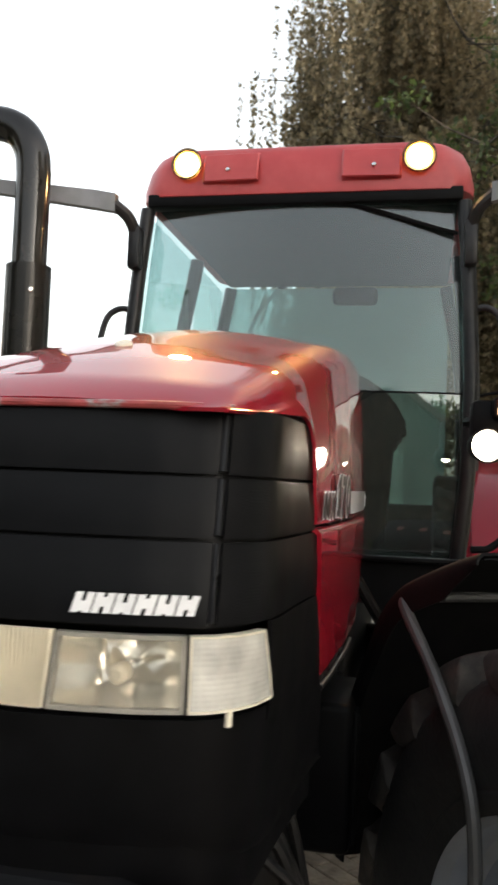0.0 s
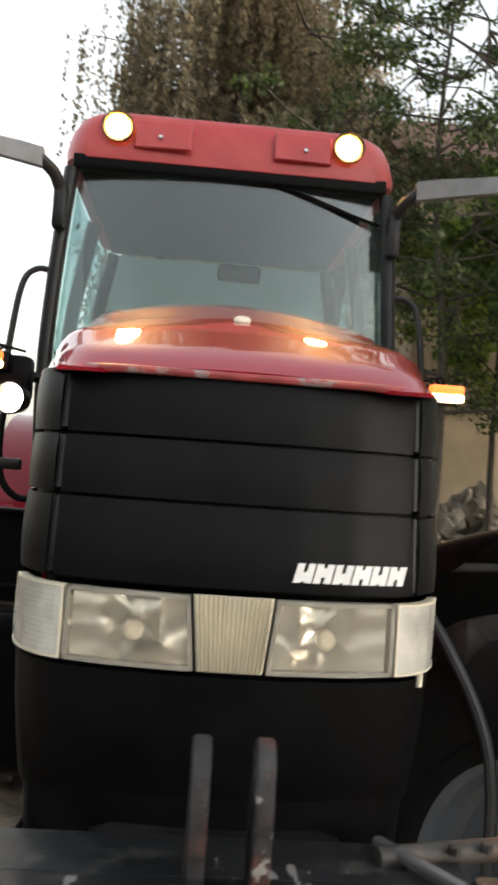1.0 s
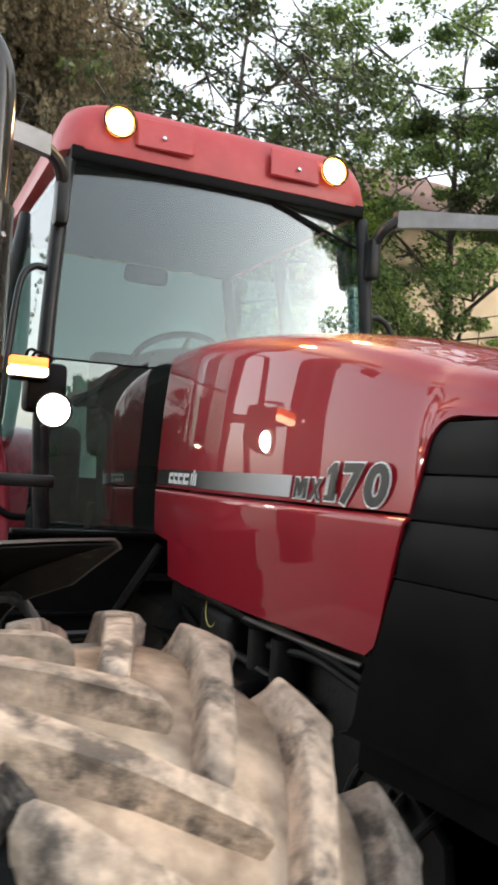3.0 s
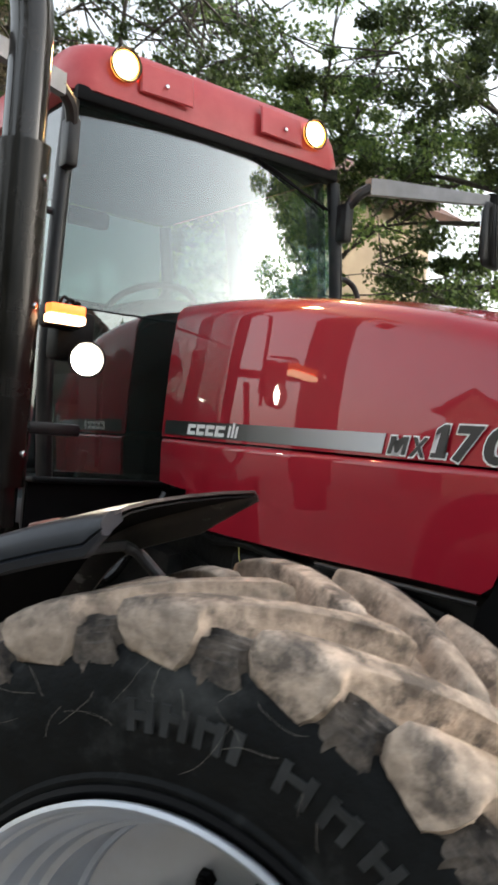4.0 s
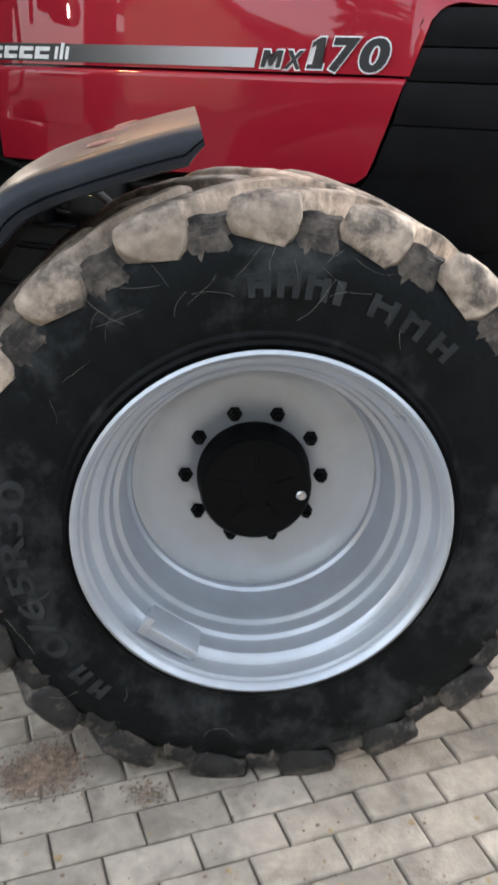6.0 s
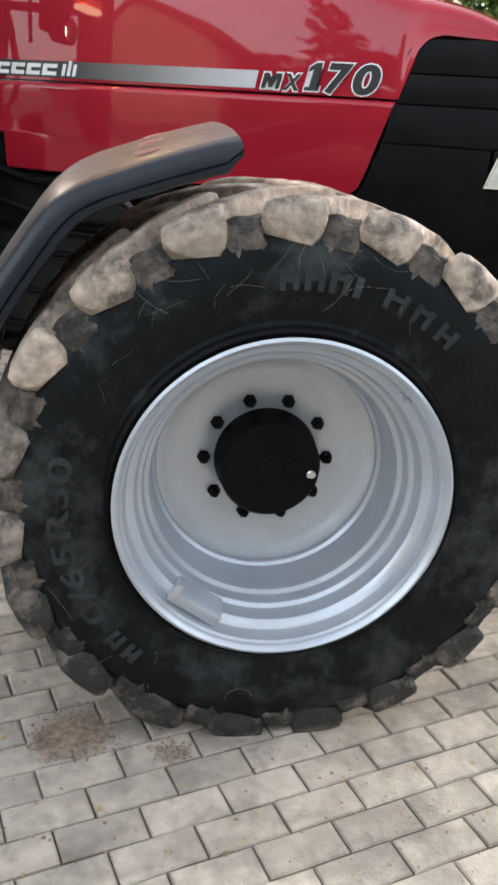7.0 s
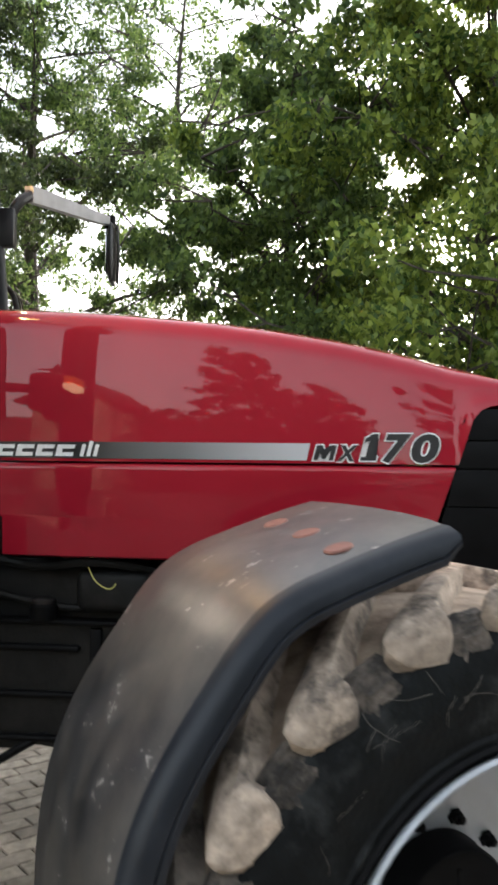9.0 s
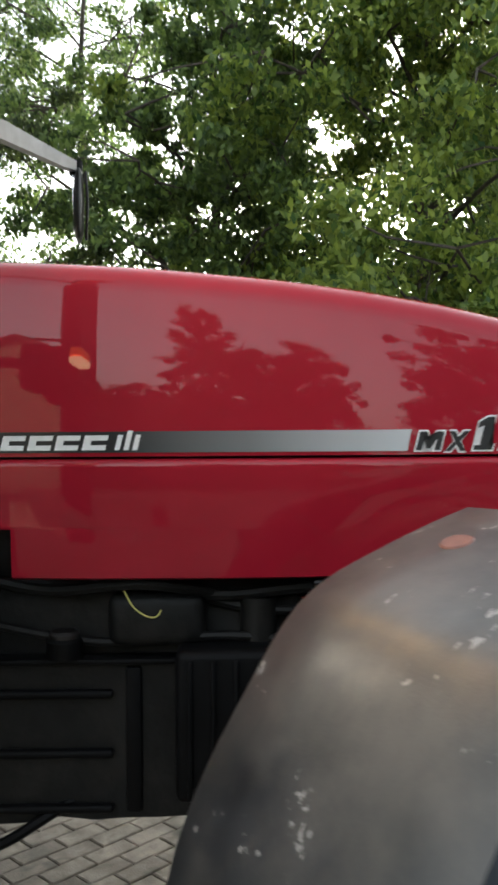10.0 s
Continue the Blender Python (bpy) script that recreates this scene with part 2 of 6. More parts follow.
def plate(outline, axis, at, thick, bevel=0.0, bm=None):
    """A flat plate with an outline in the two axes other than axis, from at to at + thick."""
    bm = bm or bmesh.new()
    def put(a, b, h):
        return {"x": (h, a, b), "y": (a, h, b), "z": (a, b, h)}[axis]
    lo = [bm.verts.new(put(a, b, at)) for a, b in outline]
    hi = [bm.verts.new(put(a, b, at + thick)) for a, b in outline]
    faces = [bm.faces.new(lo), bm.faces.new(hi[::-1])]
    for i in range(len(outline)):
        j = (i + 1) % len(outline)
        faces.append(bm.faces.new((lo[i], hi[i], hi[j], lo[j])))
    bmesh.ops.recalc_face_normals(bm, faces=faces)
    if bevel:
        bmesh.ops.bevel(bm, geom=list({e for f in faces for e in f.edges}), offset=bevel, segments=2, affect="EDGES")
    return bm


def curve1(table):
    xs, ys = zip(*table)
    return lambda v: float(np.interp(v, xs, ys))


# ---- ground ----
def ground():
    m = mat("grey_yard_soil", (0.20, 0.18, 0.15), 0.95, vary=0.3, scale=4, bump=0.4, bump_scale=30, second=(0.10, 0.13, 0.06), amount=0.8, patch=0.6)
    bm = bmesh.new()
    bmesh.ops.create_grid(bm, x_segments=40, y_segments=40, size=600)
    for v in bm.verts:
        v.co.z = -0.055
    tagged(part("ground", bm, m), "bare grey yard soil with patches of grass", "ground", kind="structure")


ground()

# ---- tractor ----
tractor = thing("tractor", "red farm tractor with black grille and lit lamps on paving", "tractor")

half_width = curve1([(-0.74, 0.248), (-0.66, 0.270), (-0.60, 0.285), (-0.50, 0.304), (-0.36, 0.327), (-0.1, 0.343), (0.2, 0.35), (0.6, 0.344), (0.9, 0.328), (1.3, 0.282)])
crown = curve1([(-0.71, 1.772), (-0.66, 1.802), (-0.52, 1.855), (-0.375, 1.902), (-0.18, 1.955), (0.02, 2.0), (0.22, 2.034), (0.42, 2.062), (0.75, 2.095), (1.05, 2.115), (1.3, 2.125)])
hem = curve1([(-0.74, 1.757), (-0.42, 1.778), (-0.385, 1.765), (-0.36, 1.735), (-0.318, 1.603), (1.4, 1.603)])


def bonnet():
    ys = sorted(set([round(v, 3) for v in np.linspace(-0.30, 1.3, 26)] + [-0.71, -0.70, -0.66, -0.62, -0.57, -0.52, -0.47, -0.43, -0.41, -0.395, -0.38, -0.37, -0.36, -0.348, -0.336, -0.318]))
    rings = []
    for y in ys:
        w, zt, zb = half_width(y), crown(y), hem(y)
        nose = min(1.0, max(0.0, (-0.30 - y) / 0.22))
        nose = nose * nose * (3 - 2 * nose)
        zs = zt - 0.028 + 0.012 * nose if y > -0.6 else zt - 0.010
        low = max(zs - 0.075 + 0.025 * nose, zb + 0.004)
        inset, round_w = 0.025 - 0.018 * nose, 0.085 - 0.030 * nose
        arc = []
        for k in range(7):
            a = k / 6 * math.pi / 2
            arc.append((w - inset - round_w * (1 - math.cos(a)), low + (zs - low) * math.sin(a)))
        half = [(w + 0.002 * nose, zb), (w - 0.004 + 0.005 * nose, zb + (low - zb) * 0.33), (w - 0.012 + 0.010 * nose, zb + (low - zb) * 0.7)] + arc
        flat = w - inset - round_w
        half += [(x, zs + (zt - zs) * (1 - (x / flat) ** 2)) for x in np.linspace(flat - 0.02, 0, 7)]
        rings.append([(-x, y, z) for x, z in half] + [(x, y, z) for x, z in half[-2::-1]])
    bm = shell(loft(rings), 0.006)
    return part("bonnet", bm, RED, tractor, "glossy red bonnet", angle=50)


def side_panel(s):
    front = curve1([(1.30, -0.20), (1.352, -0.232), (1.60, -0.312)])
    bottom = curve1([(-0.25, 1.318), (0.0, 1.318), (0.4, 1.31), (1.1, 1.308)])
    rows = []
    for k, q in enumerate([0.0, 0.02, 0.10, 0.25, 0.42, 0.45, 0.7, 0.93, 0.96, 0.975, 0.988, 1.0]):
        row = []
        for u in np.linspace(0, 1, 30):
            zz = 1.31 + q * 0.287
            y0, y1 = front(zz) + (0.02 * (1 - q / 0.1) if q < 0.1 else 0), (1.062 if q < 0.44 else 1.285)
            y = y0 + (y1 - y0) * u
            zb = bottom(y)
            z = zb + q * (1.597 - zb)
            out = 0.006 - 0.016 * (1 - q) ** 1.5 - {0.0: 0.012, 0.96: 0.0008, 0.975: 0.003, 0.988: 0.0065, 1.0: 0.014}.get(q, 0.0)
            row.append((s * (half_width(y) + out), y, z))
        rows.append(row)
    bm = loft(rows)
    shell(bm, 0.008)
    return part("side_panel", bm, RED, tractor, "red lower bonnet panel", angle=40)


bonnet()
# front edge of the bonnet: a chipped strip and a dark seal under it
EDGE = mat("chipped_edge", (0.30, 0.05, 0.05), 0.45, vary=0.3, scale=30, second=(0.28, 0.27, 0.27), amount=0.8, patch=26, spread=(0.54, 0.60))
edge = [(x, -0.712 + 0.62 * max(0, abs(x) - 0.14) ** 2 * 4, 1.764) for x in np.linspace(-0.258, 0.258, 31)]
part("bonnet_edge", tube(edge, 0.0055, 8), EDGE, tractor, "chipped front edge of the bonnet")
part("bonnet_seal", loft([[(x, y + 0.024, 1.766), (x, y + 0.030, 1.750), (x, y + 0.06, 1.748), (x, y + 0.06, 1.766)] for x, y, z in edge]), BLACK, tractor)
for s in (-1, 1):
    side_panel(s)

# nose: a plan line from the middle round the corner to the side
NOSE = [(0.0, -0.752), (0.08, -0.749), (0.16, -0.738), (0.232, -0.716), (0.253, -0.703), (0.276, -0.678), (0.292, -0.648), (0.303, -0.61), (0.310, -0.55), (0.314, -0.46), (0.321, -0.36), (0.332, -0.25), (0.338, -0.2)]
nose_rear = curve1([(1.10, -0.10), (1.352, -0.238), (1.60, -0.318), (1.73, -0.366), (1.765, -0.395), (1.79, -0.43)])


def nose_line(z, u0, u1, out=0.0, n=24):
    """Points of the nose at height z between two arc lengths from the middle, on the positive side."""
    p = np.array(NOSE)
    p[:, 1] += max(0.0, z - 1.50) * 0.17 + max(0.0, 1.37 - z) * 0.12
    p[:, 0] -= max(0.0, 1.37 - z) * 0.05 * np.minimum(1, p[:, 0] * 4)
    s = np.r_[0, np.cumsum(np.hypot(*np.diff(p, axis=0).T))]
    u = np.linspace(u0, u1, n)
    x, y = np.interp(u, s, p[:, 0]), np.interp(u, s, p[:, 1])
    e = 0.004
    tx, ty = np.interp(u + e, s, p[:, 0]) - np.interp(u - e, s, p[:, 0]), np.interp(u + e, s, p[:, 1]) - np.interp(u - e, s, p[:, 1])
    ln = np.maximum(np.hypot(tx, ty), 1e-9)
    return [(float(a + out * q / l), float(b - out * r / l), z) for a, b, r, q, l in zip(x, y, tx, ty, ln)]


def nose_length(z):
    """Arc length at which the nose meets the red panel at height z."""
    p = np.array(NOSE)
    s = np.r_[0, np.cumsum(np.hypot(*np.diff(p, axis=0).T))]
    return float(np.interp(nose_rear(z), p[4:, 1], s[4:]))


def flip(pts, s):
    return [(s * x, y, z) for x, y, z in pts]


def nose_patch(name, z0, z1, u0, u1, material, s, parent=tractor, label="", roll=0.010, rows=7, n=24, both=False, puff=0.0025, depth=0.02):
    """A padded band of the nose; its edges turn inwards so that a joint is left round it. u1 None: to the red panel."""
    rings = []
    for k in range(rows):
        q = k / (rows - 1)
        z = z0 + (z1 - z0) * q
        end = (nose_length(z) - 0.004) if u1 is None else u1
        out = puff * math.sin(math.pi * q)
        pts = nose_line(z, u0, end, out, n)
        pts = [flip(nose_line(z, 0.004, end, out, n), -1)[::-1] + nose_line(z, 0.004, end, out, n)][0] if both else flip(pts, s)
        if k == 0 or k == rows - 1:
            zz = z
            inner = [(p[0] * 0.985, p[1] + depth if abs(p[0]) < 0.27 else p[1], zz) for p in pts]
            if k == 0:
                rings += [inner, pts]
            else:
                rings += [pts, inner]
        else:
            rings.append(pts)
    bm = loft(rings)
    shell(bm, 0.004)
    return part(name, bm, material, parent, label, angle=30)


POST = mat("glossy_black_strip", (0.010, 0.010, 0.012), 0.30, vary=0.3, scale=30, spec=0.28)
BANDS = [(1.484, 1.589), (1.594, 1.672), (1.677, 1.757)]
for z0, z1 in BANDS:
    nose_patch("grille_band", z0, z1, 0, 0.246, GRILLE, 1, both=True, n=18)
    for s in (-1, 1):
        nose_patch("grille_corner", z0, z1 + (0.009 if z1 > 1.7 else 0.0), 0.260, None, GRILLE, s, n=20)
        part("grille_post", tube([flip(nose_line(z, 0.253, 0.254, -0.0035, 2), s)[0] for z in np.linspace(z0 + 0.004, z1 - 0.002, 7)], 0.0058, 10), POST, tractor, "glossy black corner strip")
for s in (-1, 1):
    nose_patch("cheek", 1.345, 1.480, 0.379, None, BLACK, s, n=14, puff=0.002)
# dark core behind the grille
rings = []
for z in (1.10, 1.16, 1.22, 1.28, 1.34, 1.368, 1.370, 1.42, 1.478, 1.480, 1.53, 1.58, 1.63, 1.68, 1.73, 1.766):
    end = nose_length(max(z, 1.3)) - 0.004
    pts = nose_line(z, 0.002, end, -0.012, 22)
    if 1.369 < z < 1.479:
        pts = [(x * 0.93, y + 0.10, zz) for x, y, zz in pts]
    rings.append(flip(pts, -1)[::-1] + pts)
part("grille_core", shell(loft(rings), 0.004), BLACK, tractor)


def lower_shroud():
    rings = []
    for k, z in enumerate([1.368, 1.36, 1.33, 1.29, 1.25, 1.21, 1.18, 1.165, 1.155]):
        drop = (0, 0, 0.0, 0, 0.003, 0.008, 0.018, 0.032, 0.06)[k]
        pts = [(x, y + drop, zz) for x, y, zz in nose_line(z, 0.002, nose_length(max(z, 1.26)) - 0.004, -0.001, 24)]
        rings.append(flip(pts, -1)[::-1] + pts)
    part("lower_shroud", shell(loft(rings), 0.006), BLACK, tractor, "black plastic nose shroud")


lower_shroud()


def nose_sheet(z0, z1, ua, ub, out, s, rows=5, n=10, lean=(0.0, 0.0), bm=None):
    """A plain patch on the nose between arc lengths; lean shifts the two ends at the top edge."""
    rings = []
    for k in range(rows):
        q = k / (rows - 1)
        rings.append(flip(nose_line(z0 + (z1 - z0) * q, ua + lean[0] * q, ub + lean[1] * q, out, n), s))
    return loft(rings, bm=bm)


def frame_band(z0, z1, ua, ub, wide, out, s, lean=(0.0, 0.0)):
    """A frame of four strips round a lamp."""
    bm = bmesh.new()
    nose_sheet(z0, z0 + wide, ua, ub, out, s, 2, 12, (lean[0] * wide / (z1 - z0), lean[1] * wide / (z1 - z0)), bm)
    q = 1 - wide / (z1 - z0)
    nose_sheet(z1 - wide, z1, ua + lean[0] * q, ub + lean[1] * q, out, s, 2, 12, (lean[0] * (1 - q), lean[1] * (1 - q)), bm)
    nose_sheet(z0, z1, ua, ua + wide, out, s, 4, 3, (lean[0], lean[0]), bm)
    nose_sheet(z0, z1, ub - wide, ub, out, s, 4, 3, (lean[1], lean[1]), bm)
    return shell(bm, 0.014)


def headlight(s):
    z0, z1 = 1.376, 1.473
    body = part("headlight", frame_band(z0, z1, 0.047, 0.222, 0.0055, 0.004, s, (0.010, 0.0)), BEZEL, tractor, "square headlight with hazy lens")
    # bowl behind the lens
    rings = []
    cx, cz = 0.137, 1.424
    mid = Vector(flip(nose_line(cz, cx, cx + 0.001, -0.055, 2), s)[0])
    rim = flip(nose_line(z0 + 0.006, 0.053, 0.217, -0.006, 9), s) + flip(nose_line(z1 - 0.006, 0.217, 0.063, -0.006, 9), s)
    for k in range(9):
        q = k / 8
        shrink = math.sqrt(max(0.0, 1 - q))
        centre = Vector((mid.x, 0, cz))
        rings.append([Vector((centre.x + (p[0] - centre.x) * (0.12 + 0.88 * shrink), p[1] + 0.075 * q, centre.z + (p[2] - centre.z) * (0.12 + 0.88 * shrink ** 0.5))) for p in rim])
    bm = loft(rings, True)
    bm.verts.ensure_lookup_table()
    bm.faces.new(bm.verts[-len(rim):])
    part("reflector", bm, REFLECTOR, body, "silvered reflector", angle=60)
    part("bulb", disc(mid + Vector((0, -0.010, -0.006)), (0, -1, 0), 0.013, 0.03, 16, 0.006), CREAM, body, "bulb with a pale shield")
    lens = part("lens", shell(nose_sheet(z0 + 0.006, z1 - 0.006, 0.053, 0.216, 0.003, s, 5, 14, (0.010, 0.0)), 0.004), LENS, body, "hazy clear lens")
    lens.visible_shadow = False
    # marker lamp round the corner
    mk = part("marker_lamp", frame_band(z0, z1, 0.226, 0.386, 0.0035, 0.004, s, (0.0, -0.034)), CREAM, tractor, "clear corner marker lamp")
    bm = bmesh.new()
    rows = []
    for z in np.linspace(z0 + 0.004, z1 - 0.004, 27):
        ridge = 0.00025 * (round((z - z0) * 280) % 2)
        rows.append(flip(nose_line(z, 0.230, 0.381 - 0.35 * (z - z0), 0.003 + ridge, 18), s))
    part("lens", shell(loft(rows), 0.004), MARKER, mk, "ribbed clear lens", smooth=False)


def lamp_insert():
    """Ribbed cream strip between the headlights."""
    z0, z1 = 1.376, 1.474
    bm = bmesh.new()
    for s in (-1, 1):
        nose_sheet(z0, z1, 0.0, 0.043, 0.0, s, 3, 6, (0.0, 0.010), bm)
    shell(bm, 0.006)
    body = part("lamp_insert", bm, CREAM, tractor, "ribbed cream strip")
    for k in range(-8, 9):
        lo, hi = k * 0.0050, k * 0.0062
        part("rib", loft([[(lo - 0.0017, -0.750, z0), (lo, -0.758, z0), (lo + 0.0017, -0.750, z0)], [(hi - 0.0017, -0.750, z1), (hi, -0.758, z1), (hi + 0.0017, -0.750, z1)]]), CREAM, body)


for s in (-1, 1):
    headlight(s)
lamp_insert()


def slab_letters(name, strokes, material, parent, place, size=1.0, lean=0.25, thick=0.0015, label=""):
    """Plain slanted slabs: strokes are (x0, z0, x1, z1) bars in the badge's own plane; place maps (x, z, h) into the world."""
    bm = bmesh.new()
    for x0, x1, z0, z1 in strokes:
        c = [(x0 + lean * z0, z0), (x1 + lean * z0, z0), (x1 + lean * z1, z1), (x0 + lean * z1, z1)]
        lo = [bm.verts.new(place(size * a, size * b, 0.0)) for a, b in c]
        hi = [bm.verts.new(place(size * a, size * b, thick)) for a, b in c]
        bm.faces.new(hi)
        for i in range(4):
            j = (i + 1) % 4
            bm.faces.new((lo[i], lo[j], hi[j], hi[i]))
    bmesh.ops.recalc_face_normals(bm, faces=bm.faces)
    return part(name, bm, material, parent, label, smooth=False)


# ---- wheels ----
def tyre_material(name, r_tread):
    """Black rubber with a dried mud-dust coat over the tread and the lug faces."""
    m = mat(name, (0.0050, 0.0060, 0.0066), 0.62, vary=0.4, scale=18, bump=0.3, bump_scale=70, second=(0.060, 0.063, 0.063), amount=0.8, patch=4.5, spread=(0.50, 0.70), spec=0.16)
    t = m.node_tree
    N, L = t.nodes.new, t.links.new
    b = bsdf(m)
    old = b.inputs["Base Color"].links[0].from_socket
    co = N("ShaderNodeTexCoord").outputs["Object"]
    sep = N("ShaderNodeSeparateXYZ")
    L(co, sep.inputs["Vector"])
    flat = N("ShaderNodeCombineXYZ")
    L(sep.outputs["Y"], flat.inputs["Y"])
    L(sep.outputs["Z"], flat.inputs["Z"])
    ln = N("ShaderNodeVectorMath")
    ln.operation = "LENGTH"
    L(flat.outputs["Vector"], ln.inputs[0])
    ns = N("ShaderNodeTexNoise")
    ns.inputs["Scale"].default_value, ns.inputs["Detail"].default_value = 9, 7
    L(co, ns.inputs["Vector"])
    add = N("ShaderNodeMath")
    add.operation = "MULTIPLY_ADD"
    L(ns.outputs["Fac"], add.inputs[0])
    add.inputs[1].default_value = 0.07
    L(ln.outputs["Value"], add.inputs[2])
    bare, less = N("ShaderNodeMapRange"), N("ShaderNodeMath")
    less.operation = "SUBTRACT"
    bare.inputs["From Min"].default_value, bare.inputs["From Max"].default_value, bare.inputs["To Max"].default_value = 0.17, 0.25, 0.020
    L(sep.outputs["X"], bare.inputs["Value"])
    L(add.outputs["Value"], less.inputs[0])
    L(bare.outputs["Result"], less.inputs[1])
    mr = N("ShaderNodeMapRange")
    mr.inputs["From Min"].default_value, mr.inputs["From Max"].default_value = r_tread + 0.026, r_tread + 0.066
    mr.inputs["To Max"].default_value = 0.93
    L(less.outputs["Value"], mr.inputs["Value"])
    dust = N("ShaderNodeTexNoise")
    dust.inputs["Scale"].default_value, dust.inputs["Detail"].default_value = 12, 9
    L(co, dust.inputs["Vector"])
    ramp = N("ShaderNodeValToRGB")
    ramp.color_ramp.elements[0].color, ramp.color_ramp.elements[0].position = (0.30, 0.225, 0.170, 1), 0.32
    ramp.color_ramp.elements[1].color, ramp.color_ramp.elements[1].position = (0.62, 0.49, 0.375, 1), 0.60
    L(dust.outputs["Fac"], ramp.inputs["Fac"])
    mx = N("ShaderNodeMix")
    mx.data_type = "RGBA"
    L(mr.outputs["Result"], mx.inputs["Factor"])
    L(old, mx.inputs["A"])
    L(ramp.outputs["Color"], mx.inputs["B"])
    L(mx.outputs["Result"], b.inputs["Base Color"])
    return m


def tyre_mesh(R, half, r_bead, drop, lug_h=0.050):
    """The carcass of a tractor tyre, flattened where it stands. drop: axle height."""
    rt = R - lug_h
    prof = [(-half * 0.93, r_bead - 0.004), (-half * 0.97, r_bead + 0.012), (-half * 0.985, r_bead + 0.035), (-half * 0.965, r_bead + 0.042), (-half * 1.02, r_bead + 0.10), (-half * 1.035, (r_bead + rt) / 2 + 0.02), (-half * 1.015, rt - 0.070), (-half * 1.0, rt - 0.046), (-half * 0.955, rt - 0.026), (-half * 0.86, rt - 0.008), (-half * 0.45, rt), (0, rt + 0.004)]
    prof += [(-x, r) for x, r in prof[-2::-1]]
    bm = revolve(prof, 120)
    for v in bm.verts:
        low = -v.co.z - (drop - 0.05)
        if low > 0:
            v.co.x *= 1 + 0.5 * low
        if v.co.z < -drop:
            v.co.z = -drop + 0.001
    bmesh.ops.recalc_face_normals(bm, faces=bm.faces)
    return bm


def lug_mesh(R, half, way, side, lug_h=0.050):
    """One tread bar: a wide sloping face on the shoulder that narrows into a rounded bar across the crown."""
    spine = [(1.012, -0.080, 0.040, 0.03, 0.004), (1.024, -0.068, 0.051, 0.06, 0.010), (1.024, -0.047, 0.064, 0.11, 0.026), (1.005, -0.021, 0.070, 0.12, 0.042), (0.968, -0.007, 0.066, 0.09, 0.058), (0.90, -0.001, 0.058, 0.04, 0.064), (0.80, 0.0, 0.046, 0.0, 0.064), (0.62, 0.0, 0.037, 0.0, 0.060), (0.42, 0.001, 0.034, 0.0, 0.060), (0.20, 0.001, 0.033, 0.0, 0.060), (0.04, 0.001, 0.032, 0.0, 0.060), (-0.02, -0.004, 0.029, 0.0, 0.056), (-0.05, -0.016, 0.022, 0.0, 0.040)]
    rings = []
    for i, (fx, dr, w, inx, deep) in enumerate(spine):
        u = min(1, max(0, (0.93 - fx) / 0.98))
        mid = way * (0.012 + (0.42 * u ** 0.9) * half / R / 0.4)
        top = R + dr
        row = []
        for a, q in ((-1.24, 1.0), (-1.09, 0.45), (-1.02, 0.13), (-0.95, 0.03), (-0.84, 0.0), (0.0, -0.02), (0.84, 0.0), (0.95, 0.03), (1.02, 0.13), (1.09, 0.45), (1.24, 1.0)):
            r = top - deep * q
            if i < 4:
                r -= 0.016 * (1 - i / 4) * (1 + way * a) * 0.6
            ang = mid + a * w / R
            row.append((side * half * (fx - inx * q), r * math.cos(ang), r * math.sin(ang)))
        rings.append(row)
    bm = loft(rings)
    bm.verts.ensure_lookup_table()
    vs = bm.verts[:]
    bm.faces.new(vs[:11])
    bm.faces.new(vs[-11:])
    bmesh.ops.recalc_face_normals(bm, faces=bm.faces)
    rng = random.Random(5)
    for v in bm.verts:
        v.co += Vector((rng.uniform(-1, 1), rng.uniform(-1, 1), rng.uniform(-1, 1))) * 0.0022
    return bm


def step_mesh(R, half, span):
    """The ridged shoulder between two tread bars."""
    rings = []
    for fx, r, q in ((0.84, -0.062, 1.0), (0.86, -0.036, 0.96), (0.90, -0.033, 0.95), (0.912, -0.041, 0.94), (0.932, -0.039, 0.93), (0.944, -0.049, 0.92), (0.962, -0.047, 0.90), (0.972, -0.058, 0.88), (0.988, -0.057, 0.85), (0.996, -0.068, 0.80), (1.006, -0.070, 0.74), (1.006, -0.100, 0.66)):
        row = []
        for k in range(7):
            a = (k / 3 - 1) * span * q + 0.018 * math.sin(fx * 60)
            sink = 0.030 if k in (0, 6) else 0.0
            row.append((half * fx, (R + r - sink) * math.cos(a), (R + r - sink) * math.sin(a)))
        rings.append(row)
    bm = loft(rings)
    bmesh.ops.recalc_face_normals(bm, faces=bm.faces)
    rng = random.Random(9)
    for v in bm.verts:
        v.co += Vector((rng.uniform(-1, 1), rng.uniform(-1, 1), rng.uniform(-1, 1))) * 0.0025
    return bm


